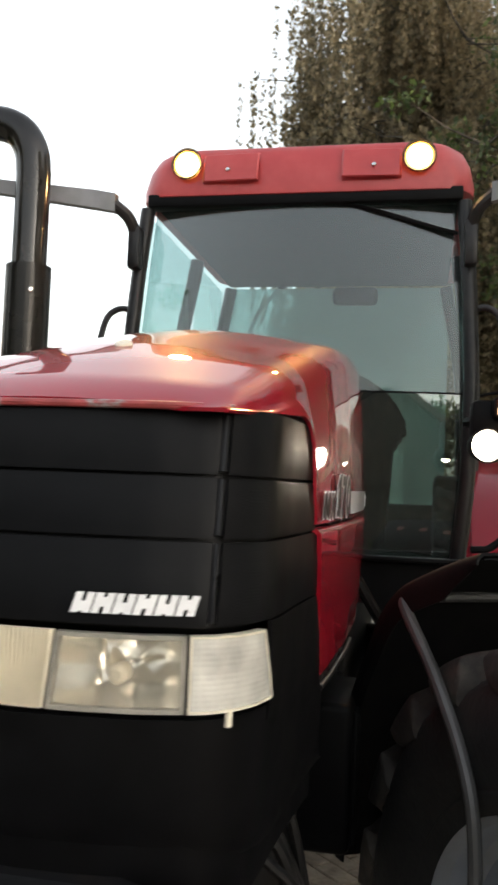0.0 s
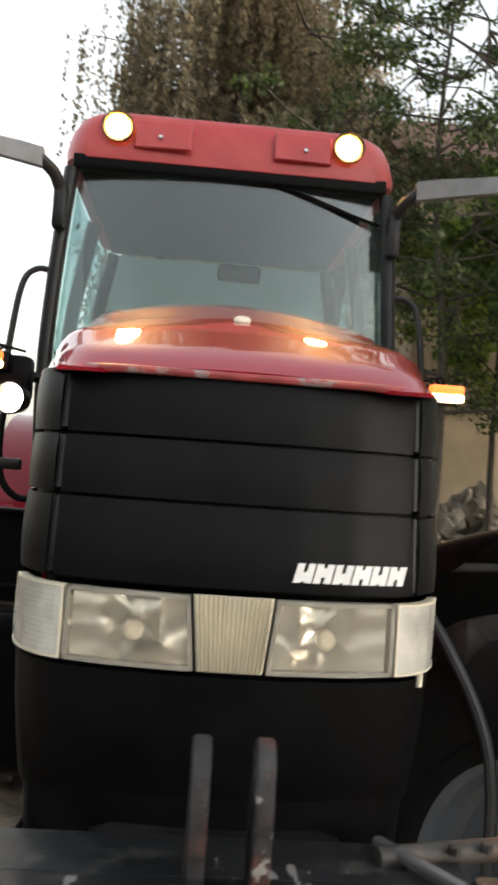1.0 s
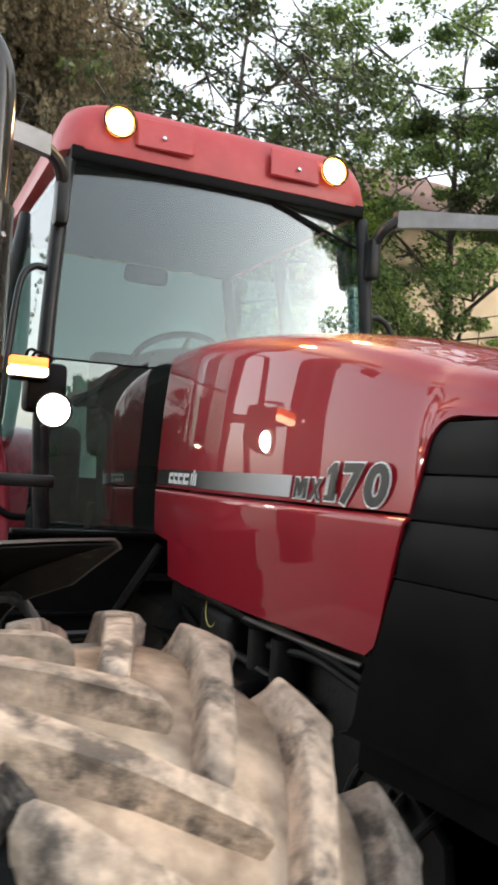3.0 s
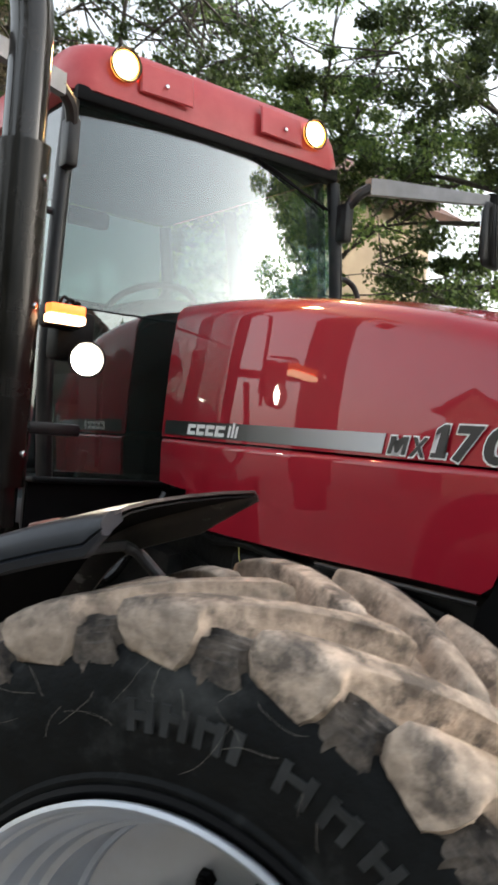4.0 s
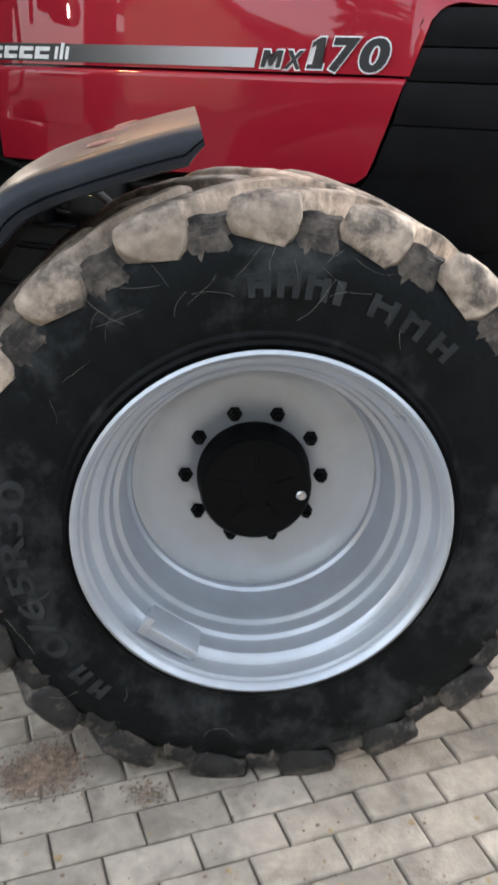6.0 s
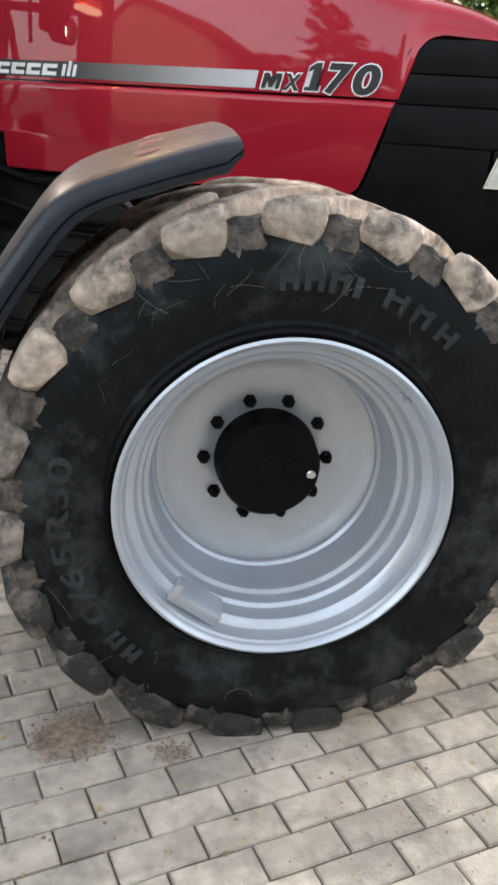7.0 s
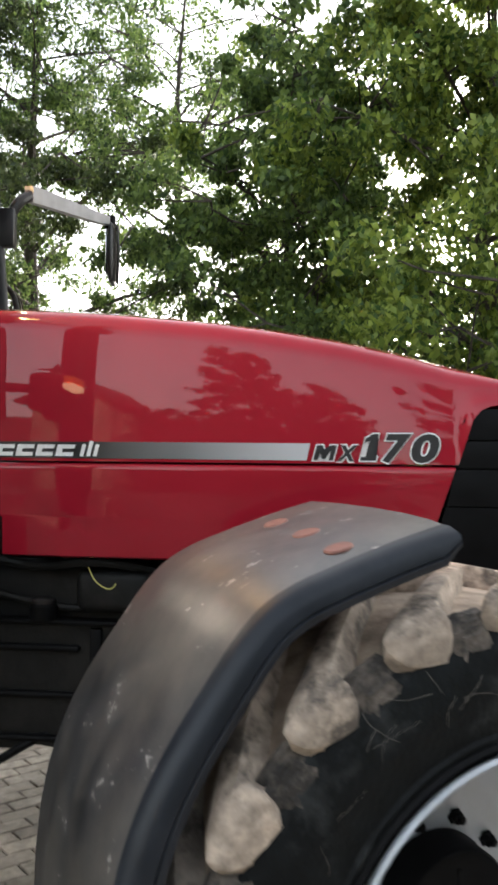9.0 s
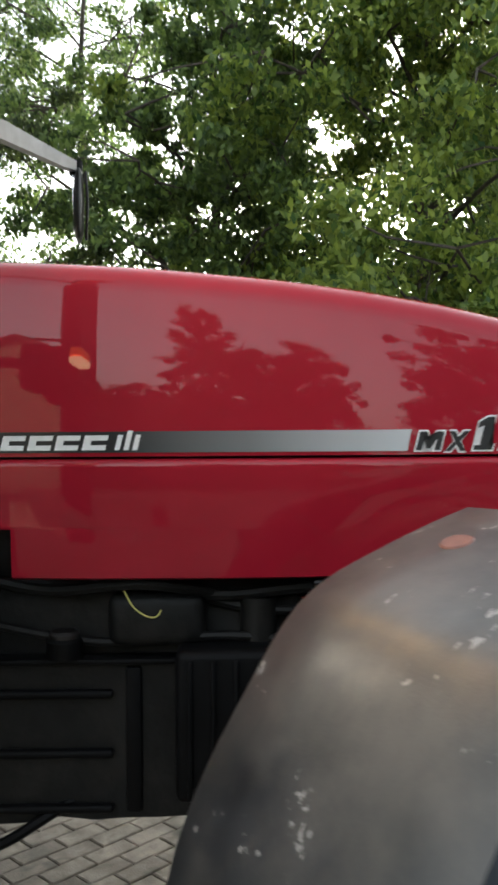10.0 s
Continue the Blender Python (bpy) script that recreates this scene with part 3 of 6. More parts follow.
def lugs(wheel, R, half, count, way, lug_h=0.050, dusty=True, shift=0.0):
    """Tread bars all round; those of a dusty wheel darken downwards in three steps of colour."""
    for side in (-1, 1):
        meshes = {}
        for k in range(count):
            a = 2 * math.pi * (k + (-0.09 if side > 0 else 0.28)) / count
            kind = (LUG_LOW if math.sin(a) < -0.38 else LUG_MID if math.sin(a) < (0.72 if math.cos(a) > 0 else 0.22) else LUG) if dusty else LUG_DIM
            if kind not in meshes:
                ob = part("tread_lug", lug_mesh(R, half, way, side, lug_h), kind, wheel, {LUG: "mud-dusted rubber tread bar", LUG_MID: "tread bar with mid-brown dust"}.get(kind, "dark tread bar"), angle=42)
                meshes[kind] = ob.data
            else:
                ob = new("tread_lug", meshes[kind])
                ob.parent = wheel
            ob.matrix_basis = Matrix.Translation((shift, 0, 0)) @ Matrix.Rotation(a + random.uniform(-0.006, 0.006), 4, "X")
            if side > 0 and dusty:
                kind = LUG_LOW if math.sin(a) < -0.2 else STEP
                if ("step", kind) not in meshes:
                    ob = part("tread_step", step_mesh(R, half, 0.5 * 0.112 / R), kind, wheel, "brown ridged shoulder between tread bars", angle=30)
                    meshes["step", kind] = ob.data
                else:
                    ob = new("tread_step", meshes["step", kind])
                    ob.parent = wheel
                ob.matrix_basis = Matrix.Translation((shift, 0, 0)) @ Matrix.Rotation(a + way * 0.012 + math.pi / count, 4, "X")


INWARD = 0.022


def front_wheel(name, at, way, dusty):
    """Local x points outwards; the disc face lies at x = -0.03, the tyre's middle at 0."""
    wheel = part(name, revolve([(-0.045, 0.10), (-0.036, 0.105), (-0.030, 0.12), (-0.028, 0.24), (-0.020, 0.275), (-0.004, 0.298), (-0.004, 0.315), (-0.020, 0.315), (-0.055, 0.24), (-0.06, 0.10)], 72), SILVER, tractor, "front wheel with silver rim and dusty tyre", angle=50)
    wheel.matrix_basis = at
    flange = [(0.272, 0.392), (0.283, 0.396), (0.290, 0.404), (0.286, 0.411), (0.276, 0.409), (0.270, 0.402), (0.262, 0.390)]
    well = [(0.270, 0.402), (0.262, 0.390), (0.238, 0.385), (0.228, 0.380), (0.220, 0.367), (0.212, 0.361), (0.178, 0.356), (0.170, 0.352), (0.163, 0.342), (0.155, 0.339), (0.140, 0.338), (0.132, 0.334), (0.126, 0.323), (0.118, 0.320), (0.032, 0.313), (0.022, 0.310), (0.015, 0.302), (0.006, 0.300), (0.0, 0.305), (-0.05, 0.315), (-0.09, 0.325), (-0.11, 0.350), (-0.20, 0.356), (-0.215, 0.376), (-0.262, 0.388), (-0.285, 0.410)]
    part("rim", shell(revolve(well, 96), 0.004), SILVER, wheel, "silver painted rim", angle=28)
    part("rim_flange", revolve(flange, 96), SILVER, wheel)
    bm = tyre_mesh(0.708, 0.272 + INWARD, 0.402, at.translation.z)
    bmesh.ops.translate(bm, verts=bm.verts, vec=(-INWARD, 0, 0))
    part("tyre", bm, TYRE if dusty else TYRE_DIM, wheel, "black tractor tyre with dried mud on the tread" if dusty else "black tractor tyre, coloured dark for shade", angle=40)
    part("bead_ring", revolve([(0.258, 0.404), (0.272, 0.413), (0.276, 0.420), (0.270, 0.428), (0.250, 0.426)], 96), BLACK, wheel, "black bead of the tyre")
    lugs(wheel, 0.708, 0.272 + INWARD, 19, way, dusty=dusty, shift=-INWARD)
    part("hub", revolve([(-0.03, 0.140), (-0.018, 0.140), (-0.012, 0.136), (0.052, 0.134), (0.062, 0.128), (0.066, 0.116), (0.063, 0.100), (0.066, 0.085), (0.064, 0.04), (0.068, 0.035), (0.068, 0.0001)], 56), BLACK, wheel, "black planetary hub")
    for k in range(5):
        a = math.radians(20 + 72 * k)
        part("hub_rib", box((0.005, 0.05, 0.012), (0.066, 0.07 * math.cos(a), 0.07 * math.sin(a)), 0.002, Matrix.Rotation(a, 4, "X")), BLACK, wheel)
    part("plug", disc((0.060, 0.108, -0.012), (1, 0, 0), 0.013, 0.012, 8), CHROME, wheel, "steel filler plug")
    bolt_mesh = None
    for k in range(10):
        a = math.radians(36 * k)
        c = (-0.03, 0.1675 * math.cos(a), 0.1675 * math.sin(a))
        if bolt_mesh is None:
            bm = disc((0, 0, 0), (1, 0, 0), 0.019, 0.006, 6, 0.002)
            disc((0.006, 0, 0), (1, 0, 0), 0.0145, 0.018, 6, 0.003, bm)
            disc((0.02, 0, 0), (1, 0, 0), 0.009, 0.014, 10, 0.002, bm)
            b = part("bolt", bm, BLACK, wheel)
            bolt_mesh = b.data
        else:
            b = new("bolt", bolt_mesh)
            b.parent = wheel
        b.matrix_basis = Matrix.Translation(c)
    # balance block clipped in the rim well
    a = math.radians(236)
    part("valve_guard", box((0.075, 0.135, 0.034), (0.222, 0.350 * math.cos(a), 0.350 * math.sin(a)), 0.004, Matrix.Rotation(a + math.pi / 2, 4, "X") @ Matrix.Rotation(radians(14), 4, "Y")), SILVER, wheel, "welded steel guard in the rim")
    part("guard_tab", box((0.014, 0.020, 0.050), (0.262, 0.350 * math.cos(a - 0.22), 0.350 * math.sin(a - 0.22)), 0.003, Matrix.Rotation(a + math.pi / 2, 4, "X")), SILVER, wheel)
    return wheel


TYRE = tyre_material("dusty_tyre", 0.636)
# black rubber without dust; shade on the left wheel is put into it
TYRE_DIM = mat("black_tyre_rubber", (0.014, 0.015, 0.016), 0.75, vary=0.35, scale=18, bump=0.25, bump_scale=70, second=(0.04, 0.037, 0.033), amount=0.5, patch=7)
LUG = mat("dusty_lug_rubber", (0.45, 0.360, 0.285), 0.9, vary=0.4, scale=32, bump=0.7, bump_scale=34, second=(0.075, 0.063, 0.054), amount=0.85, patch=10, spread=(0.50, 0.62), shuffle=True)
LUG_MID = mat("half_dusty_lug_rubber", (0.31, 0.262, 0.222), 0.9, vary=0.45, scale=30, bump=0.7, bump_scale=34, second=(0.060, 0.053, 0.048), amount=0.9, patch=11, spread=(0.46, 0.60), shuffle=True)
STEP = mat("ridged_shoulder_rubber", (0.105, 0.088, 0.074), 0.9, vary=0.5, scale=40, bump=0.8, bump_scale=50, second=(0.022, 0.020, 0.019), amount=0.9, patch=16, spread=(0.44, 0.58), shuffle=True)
# darkest bars, for the lower third of a dusty wheel
LUG_LOW = mat("low_dark_lug_rubber", (0.024, 0.022, 0.020), 0.85, vary=0.5, scale=26, bump=0.45, bump_scale=80, second=(0.19, 0.158, 0.128), amount=0.75, patch=11, spread=(0.49, 0.64), shuffle=True)
# darker bars put the left wheel's shade into colour; rear wheels share them
LUG_DIM = mat("dim_lug_rubber", (0.030, 0.028, 0.026), 0.8, vary=0.3, scale=22, bump=0.3, bump_scale=60, second=(0.10, 0.085, 0.07), amount=0.6, patch=9, shuffle=True)
STEER = math.radians(29)
HUB = Vector((-0.9415, -0.193, 0.676))
OUT = Vector((-math.cos(STEER), -math.sin(STEER), 0))
right_at = Matrix.Translation(HUB + OUT * 0.03) @ Matrix.Rotation(math.pi + STEER, 4, "Z")
front_wheel("front_wheel", right_at, -1, True)
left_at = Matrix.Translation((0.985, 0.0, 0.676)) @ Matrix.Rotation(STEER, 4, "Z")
# left wheel takes the dark rubber in place of real shade
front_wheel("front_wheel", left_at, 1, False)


def fender(at, s, skin):
    """A front mudguard in the wheel's own axes: x outwards, y along the tyre (s gives the front), z up from the axle."""
    line = bend([(-0.150, 0.815), (-0.225, 0.795), (-0.30, 0.772), (-0.38, 0.745), (-0.455, 0.717), (-0.515, 0.682), (-0.560, 0.635), (-0.60, 0.580), (-0.685, 0.453), (-0.738, 0.340), (-0.768, 0.225), (-0.782, 0.10), (-0.785, 0.0)], 4)
    across = [(-0.312, -0.050), (-0.316, -0.020), (-0.314, 0.010), (-0.300, 0.022), (-0.15, 0.024), (0.0, 0.022), (0.12, 0.017), (0.20, 0.010), (0.245, 0.002)]
    rings, lips = [], []
    for i, p in enumerate(line):
        d = (line[min(i + 1, len(line) - 1)] - line[max(i - 1, 0)]).normalized()
        up = Vector((d.y, -d.x))
        if up.y < 0 and abs(up.y) > abs(up.x) or (abs(up.x) >= abs(up.y) and up.x > 0):
            up = -up
        fade = 1.0 if i > 1 else 0.55 + 0.2 * i
        skirt = min(1.0, 0.05 + i * 0.12)
        rings.append([(x, s * (p.x + up.x * h), p.y + up.y * h) for x, h in [(x, h if h > 0 else h * skirt) for x, h in across]])
        lip = [(0.225, 0.004), (0.258, 0.003), (0.278, -0.006), (0.288, -0.022 * fade), (0.289, -0.040 * fade), (0.284, -0.043 * fade), (0.289, -0.047 * fade), (0.286, -0.060 * fade), (0.270, -0.064 * fade), (0.258, -0.05 * fade), (0.225, -0.014)]
        lips.append([(x, s * (p.x + up.x * h), p.y + up.y * h) for x, h in lip])
    bm = shell(loft(rings), 0.006)
    body = part("front_fender", bm, skin, tractor, "scuffed grey-black plastic front mudguard" if s > 0 else "black plastic front mudguard", angle=50)
    body.matrix_basis = at
    part("liner", shell(loft([[(x * 0.985, y * 0.985, z - 0.011) for x, y, z in ring[3:]] for ring in rings]), 0.003), FENDER_BLACK, body, "black underside", angle=50)
    part("lip", loft(lips, True, True), FLEX, body, "dark flexible rubber edge", angle=50)
    for x, y, z in CAPS:
        part("cap", disc((x, s * y, z - 0.007), (0.05, s * -0.30, 1), 0.029, 0.0075, 24, 0.003), ORANGE_CAP, body, "faded orange cap")
    # carrier under the guard
    pts = [(-0.315, -0.13, 0.05), (-0.315, -0.13, 0.27), (-0.315, -0.17, 0.41), (-0.315, -0.29, 0.56), (-0.315, -0.42, 0.675), (-0.30, -0.46, 0.702), (-0.25, -0.475, 0.708), (0.15, -0.475, 0.708)]
    part("carrier", tube(bend([(x, s * y, z - (0.03 if s > 0 else 0.0)) for x, y, z in pts], 6), 0.014, 10), CARRIER, body, "grey mudguard carrier tube")
    return body


CARRIER = mat("grey_carrier_steel", (0.10, 0.10, 0.10), 0.5, metal=0.4, vary=0.3)
FLEX = mat("flexible_fender_edge", (0.009, 0.012, 0.018), 0.42, vary=0.2, scale=12, second=(0.026, 0.029, 0.036), amount=0.5, spec=0.3)
CAPS = [(-0.166, -0.308, 0.7975), (0.013, -0.321, 0.790), (0.175, -0.335, 0.7765)]
FENDER = mat("scuffed_fender_plastic", (0.020, 0.019, 0.020), 0.40, vary=0.3, scale=9, second=(0.125, 0.106, 0.088), amount=0.8, patch=2.6, spread=(0.42, 0.66), bump=0.05, bump_scale=200, rough_vary=0.15, spec=1.0)


FENDER_BLACK = mat("dull_black_fender_plastic", (0.006, 0.006, 0.0065), 0.7, vary=0.3, scale=9, second=(0.018, 0.017, 0.016), amount=0.6, patch=3, spec=0.12)


def scratch(m, colour, turn, dense):
    """Short pale scrapes, drawn out along one way."""
    t = m.node_tree
    N, L = t.nodes.new, t.links.new
    b = bsdf(m)
    old = b.inputs["Base Color"].links[0].from_socket
    co = N("ShaderNodeTexCoord").outputs["Object"]
    mp, ns, cl, mu = N("ShaderNodeMapping"), N("ShaderNodeTexNoise"), N("ShaderNodeTexNoise"), N("ShaderNodeMath")
    mp.inputs["Rotation"].default_value, mp.inputs["Scale"].default_value = turn, (70, 16, 70)
    L(co, mp.inputs["Vector"])
    L(mp.outputs["Vector"], ns.inputs["Vector"])
    ns.inputs["Scale"].default_value, ns.inputs["Detail"].default_value = 1.0, 5
    L(co, cl.inputs["Vector"])
    cl.inputs["Scale"].default_value, cl.inputs["Detail"].default_value = 9.0, 2
    mu.operation = "MULTIPLY"
    L(ns.outputs["Fac"], mu.inputs[0])
    L(cl.outputs["Fac"], mu.inputs[1])
    mr = N("ShaderNodeMapRange")
    mr.inputs["From Min"].default_value, mr.inputs["From Max"].default_value = dense, dense + 0.03
    L(mu.outputs["Value"], mr.inputs["Value"])
    mx = N("ShaderNodeMix")
    mx.data_type = "RGBA"
    L(mr.outputs["Result"], mx.inputs["Factor"])
    L(old, mx.inputs["A"])
    mx.inputs["B"].default_value = (*colour, 1)
    L(mx.outputs["Result"], b.inputs["Base Color"])


scratch(FENDER, (0.30, 0.275, 0.25), (0.5, 0.3, 0.6), 0.392)
fender(Matrix.Translation(HUB) @ Matrix.Rotation(math.pi + STEER, 4, "Z"), 1, FENDER)
fender(Matrix.Translation(Vector(left_at.translation) - Vector((math.cos(STEER), math.sin(STEER), -1.3)) * 0.03) @ Matrix.Rotation(STEER, 4, "Z"), -1, FENDER_BLACK)


# ---- cab ----
def roof():
    rings = []
    for k, (z, w, y0, y1, r) in enumerate(((2.818, 0.655, 1.470, 3.00, 0.10), (2.823, 0.668, 1.458, 3.02, 0.11), (2.86, 0.670, 1.454, 3.02, 0.11), (2.94, 0.655, 1.462, 3.01, 0.12), (2.995, 0.632, 1.479, 2.98, 0.13), (3.018, 0.610, 1.496, 2.96, 0.14), (3.030, 0.58, 1.521, 2.94, 0.14), (3.042, 0.50, 1.59, 2.90, 0.15), (3.050, 0.3, 1.75, 2.7, 0.15))):
        ring = []
        for cx, cy, a0 in ((w - r, y0 + r, -90), (w - r, y1 - r, 0), (-w + r, y1 - r, 90), (-w + r, y0 + r, 180)):
            for a in np.linspace(a0, a0 + 90, 7):
                x, y = cx + r * math.cos(radians(a)), cy + r * math.sin(radians(a))
                if y < 2:
                    y += 0.05 * (abs(x) / w) ** 2.5
                ring.append((x, y, z))
        rings.append(ring)
    bm = loft(rings, True, True)
    return part("cab_roof", bm, RED_ROOF, tractor, "faded red plastic cab roof", angle=50)


roof()
# under-roof visor and screen frame
def slab_y(x0, x1, z0, z1, y, t=0.03, b=0.006):
    return box((x1 - x0, t, z1 - z0), ((x0 + x1) / 2, y, (z0 + z1) / 2), b)


part("visor", slab_y(-0.625, 0.625, 2.782, 2.835, 1.530, 0.07), BLACK, tractor, "black strip under the roof")
for s in (-1, 1):
    part("front_pillar", tube(bend([(s * 0.632, 1.53, 2.78), (s * 0.655, 1.50, 2.45), (s * 0.672, 1.48, 2.05), (s * 0.665, 1.48, 1.72), (s * 0.635, 1.49, 1.38)], 6), 0.030, 12), STEEL_BLACK, tractor, "black cab pillar")
    part("middle_pillar", tube(bend([(s * 0.64, 2.35, 2.79), (s * 0.72, 2.33, 2.2), (s * 0.72, 2.33, 1.35)], 6), 0.035, 12), STEEL_BLACK, tractor)
    part("rear_pillar", tube(bend([(s * 0.60, 2.95, 2.79), (s * 0.70, 3.0, 2.2), (s * 0.70, 3.0, 1.35)], 6), 0.035, 12), STEEL_BLACK, tractor)
    for y0, y1 in ((1.54, 2.31), (2.37, 2.95)):
        pane = part("side_window", loft([[(s * (0.64 + 0.055 * q), y0 - 0.02 * q, 2.77 - 1.4 * q), (s * (0.65 + 0.065 * q), y1, 2.77 - 1.4 * q)] for q in np.linspace(0, 1, 6)]), WINDOW_SIDE, tractor, "green tinted side window")
        pane.visible_shadow = False


def screen():
    """Bowed one-piece windscreen in two stacked panes."""
    def pane(z0, z1, name, label, material):
        rings = []
        for z in np.linspace(z0, z1, 8):
            w = float(np.interp(z, [1.38, 1.72, 2.05, 2.74], [0.605, 0.638, 0.645, 0.605]))
            rings.append([(x * w, 1.47 + 0.045 * x * x + (z - 2.0) * 0.02 + 0.072 * max(0.0, z - 2.045) ** 2, z) for x in np.linspace(-1, 1, 17)])
        p = part(name, shell(loft(rings), 0.005), material, tractor, label)
        p.visible_shadow = False
    pane(2.045, 2.785, "windscreen", "large tinted windscreen", WINDOW)
    pane(1.40, 2.038, "lower_windscreen", "lower part of the tinted windscreen", WINDOW_LOW)


screen()
part("screen_seal", tube([(x * 0.645, 1.468 + 0.045 * x * x, 2.0415) for x in np.linspace(-1, 1, 15)], 0.004, 6), BLACK, tractor)
part("cab_sill", slab_y(-0.63, 0.63, 1.27, 1.405, 1.50, 0.06, 0.015), BLACK, tractor)
part("cab_floor", box((1.36, 1.55, 0.10), (0, 2.26, 1.29), 0.02), INTERIOR, tractor)
part("headliner", box((1.22, 1.40, 0.03), (0, 2.25, 2.812), 0.01), CLOTH, tractor)
part("rear_wall", box((1.38, 0.04, 0.30), (0, 3.0, 1.45), 0.015), INTERIOR, tractor)
rw = part("rear_window", slab_y(-0.62, 0.62, 1.60, 2.80, 3.0, 0.006, 0.001), WINDOW_REAR, tractor, "rear cab window")
rw.visible_shadow = False


def seat():
    bm = box((0.50, 0.50, 0.14), (0, 2.35, 1.78), 0.05, segments=3)
    base = part("driver_seat", bm, CLOTH, tractor, "dark cloth driver seat")
    part("backrest", box((0.48, 0.13, 0.50), (0, 2.63, 2.00), 0.055, Matrix.Rotation(radians(-8), 4, "X"), segments=3), CLOTH, base)
    part("pedestal", box((0.34, 0.36, 0.40), (0, 2.38, 1.53), 0.03), INTERIOR, base)
    for s in (-1, 1):
        part("armrest", box((0.07, 0.34, 0.06), (s * 0.30, 2.45, 1.98), 0.025), CLOTH, base)


def steering():
    col = part("steering_column", tube([(0, 1.72, 1.35), (0, 1.78, 1.75), (0, 1.91, 2.11)], [0.10, 0.085, 0.05], 14), INTERIOR, tractor, "steering column")
    c, ax = Vector((-0.02, 1.93, 2.15)), Vector((0, 0.45, 0.89))
    u = Vector((1, 0, 0))
    w = ax.cross(u)
    ring = [c + 0.19 * (math.cos(a) * u + math.sin(a) * w) for a in np.linspace(0, 2 * math.pi, 33)]
    part("steering_wheel", tube(ring, 0.015, 10, caps=False), BLACK, col)
    for a in (0.5, 2.6, 4.7):
        part("spoke", tube([c, c + 0.185 * (math.cos(a) * u + math.sin(a) * w)], 0.011, 8), BLACK, col)
    half = [(0.0, 2.165), (0.12, 2.158), (0.22, 2.138), (0.31, 2.095), (0.385, 2.03), (0.44, 1.93), (0.43, 1.88), (0.385, 1.85), (0.36, 1.44)]
    part("dashboard", plate([(x, z) for x, z in half] + [(-x, z) for x, z in half[:0:-1]], "y", 1.64, 0.20, 0.018), CLOTH, col, "arched dark instrument cowl")


seat()
steering()
part("pedal_lever", tube(bend([(-0.43, 1.66, 1.36), (-0.43, 1.64, 1.46), (-0.425, 1.63, 1.52)], 4), [0.018, 0.018, 0.017, 0.016, 0.016, 0.017, 0.020, 0.022, 0.016], 10), RUST, tractor, "brown worn lever")
part("rear_wiper_motor", box((0.25, 0.08, 0.10), (0.11, 2.94, 2.74), 0.03, segments=3), BLACK, tractor)
mast = part("rear_lamp_pole", tube(bend([(-0.53, 3.20, 1.9), (-0.53, 3.20, 2.45), (-0.53, 3.20, 2.60), (-0.46, 3.20, 2.74), (-0.36, 3.20, 2.85)], 4), 0.013, 8), STEEL_BLACK, tractor, "thin bent pole behind the cab")
part("bracket", box((0.14, 0.03, 0.03), (-0.58, 3.20, 2.57), 0.008), STEEL_BLACK, mast)
part("lamp_head", box((0.07, 0.06, 0.055), (-0.345, 3.20, 2.875), 0.014, Matrix.Rotation(radians(-40), 4, "Y"), segments=3), BLACK, mast, "small black work lamp")
part("side_console", box((0.24, 0.75, 0.42), (-0.48, 2.5, 1.62), 0.05, segments=3), INTERIOR, tractor)
for y, h in ((2.2, 0.16), (2.3, 0.12), (2.4, 0.14)):
    part("lever", tube([(-0.47, y, 1.83), (-0.46, y - 0.03, 1.83 + h)], [0.008, 0.012], 8), BLACK, tractor)


def roof_lamp(s):
    c = (s * 0.458, 1.492, 2.945)
    ring = part("roof_lamp", revolve([(0.0, 0.030), (0.012, 0.058), (0.026, 0.064), (0.030, 0.060), (0.022, 0.050), (0.010, 0.040)], 32), BLACK, tractor, "round roof work lamp, lit")
    ring.matrix_basis = Matrix.Translation((c[0], c[1] - 0.002, c[2])) @ Matrix.Rotation(radians(-90), 4, "Z")
    part("lens", disc((0.012, 0, 0), (1, 0, 0), 0.044, 0.012, 28, 0.004), WARM, ring, "glowing warm lens")
    # added ring: the orange halo round the lit lens, modelled as a glowing band
    part("lens_halo", revolve([(0.010, 0.043), (0.020, 0.046), (0.027, 0.058), (0.026, 0.061), (0.010, 0.058)], 32), WARM_HALO, ring, "glowing orange ring drawn as the lamp halo")


def beam(s):
    """Light of a lit roof lamp, falling forwards and down over the bonnet."""
    spot = bpy.data.lights.new("roof_lamp_beam", "SPOT")
    spot.energy, spot.color, spot.spot_size, spot.spot_blend, spot.shadow_soft_size = 12, (1.0, 0.50, 0.16), radians(85), 1.0, 0.055
    ob = new("roof_lamp_beam", spot)
    ob.matrix_basis = look((s * 0.458, 1.440, 2.945), (s * 0.2, -1.6, 1.5))


for s in (-1, 1):
    beam(s)
    roof_lamp(s)
    rows = []
    for z, y in ((2.868, 1.4215), (2.873, 1.4160), (2.90, 1.4185), (2.94, 1.4225), (2.975, 1.4330), (2.982, 1.4355), (2.986, 1.4425)):
        rows.append([(s * x, y + 0.0382 + 0.05 * (x / 0.66) ** 2.5 + (0.006 if x < 0.168 or x > 0.385 else 0), z) for x in (0.164, 0.170, 0.22, 0.28, 0.34, 0.384, 0.392)])
    cov = part("lamp_cover", shell(loft(rows), 0.004), RED_ROOF, tractor, angle=20)
    part("stud", disc((s * 0.287, 1.460, 2.912), (0, -1, 0.1), 0.009, 0.010, 14, 0.003), CHROME, cov)

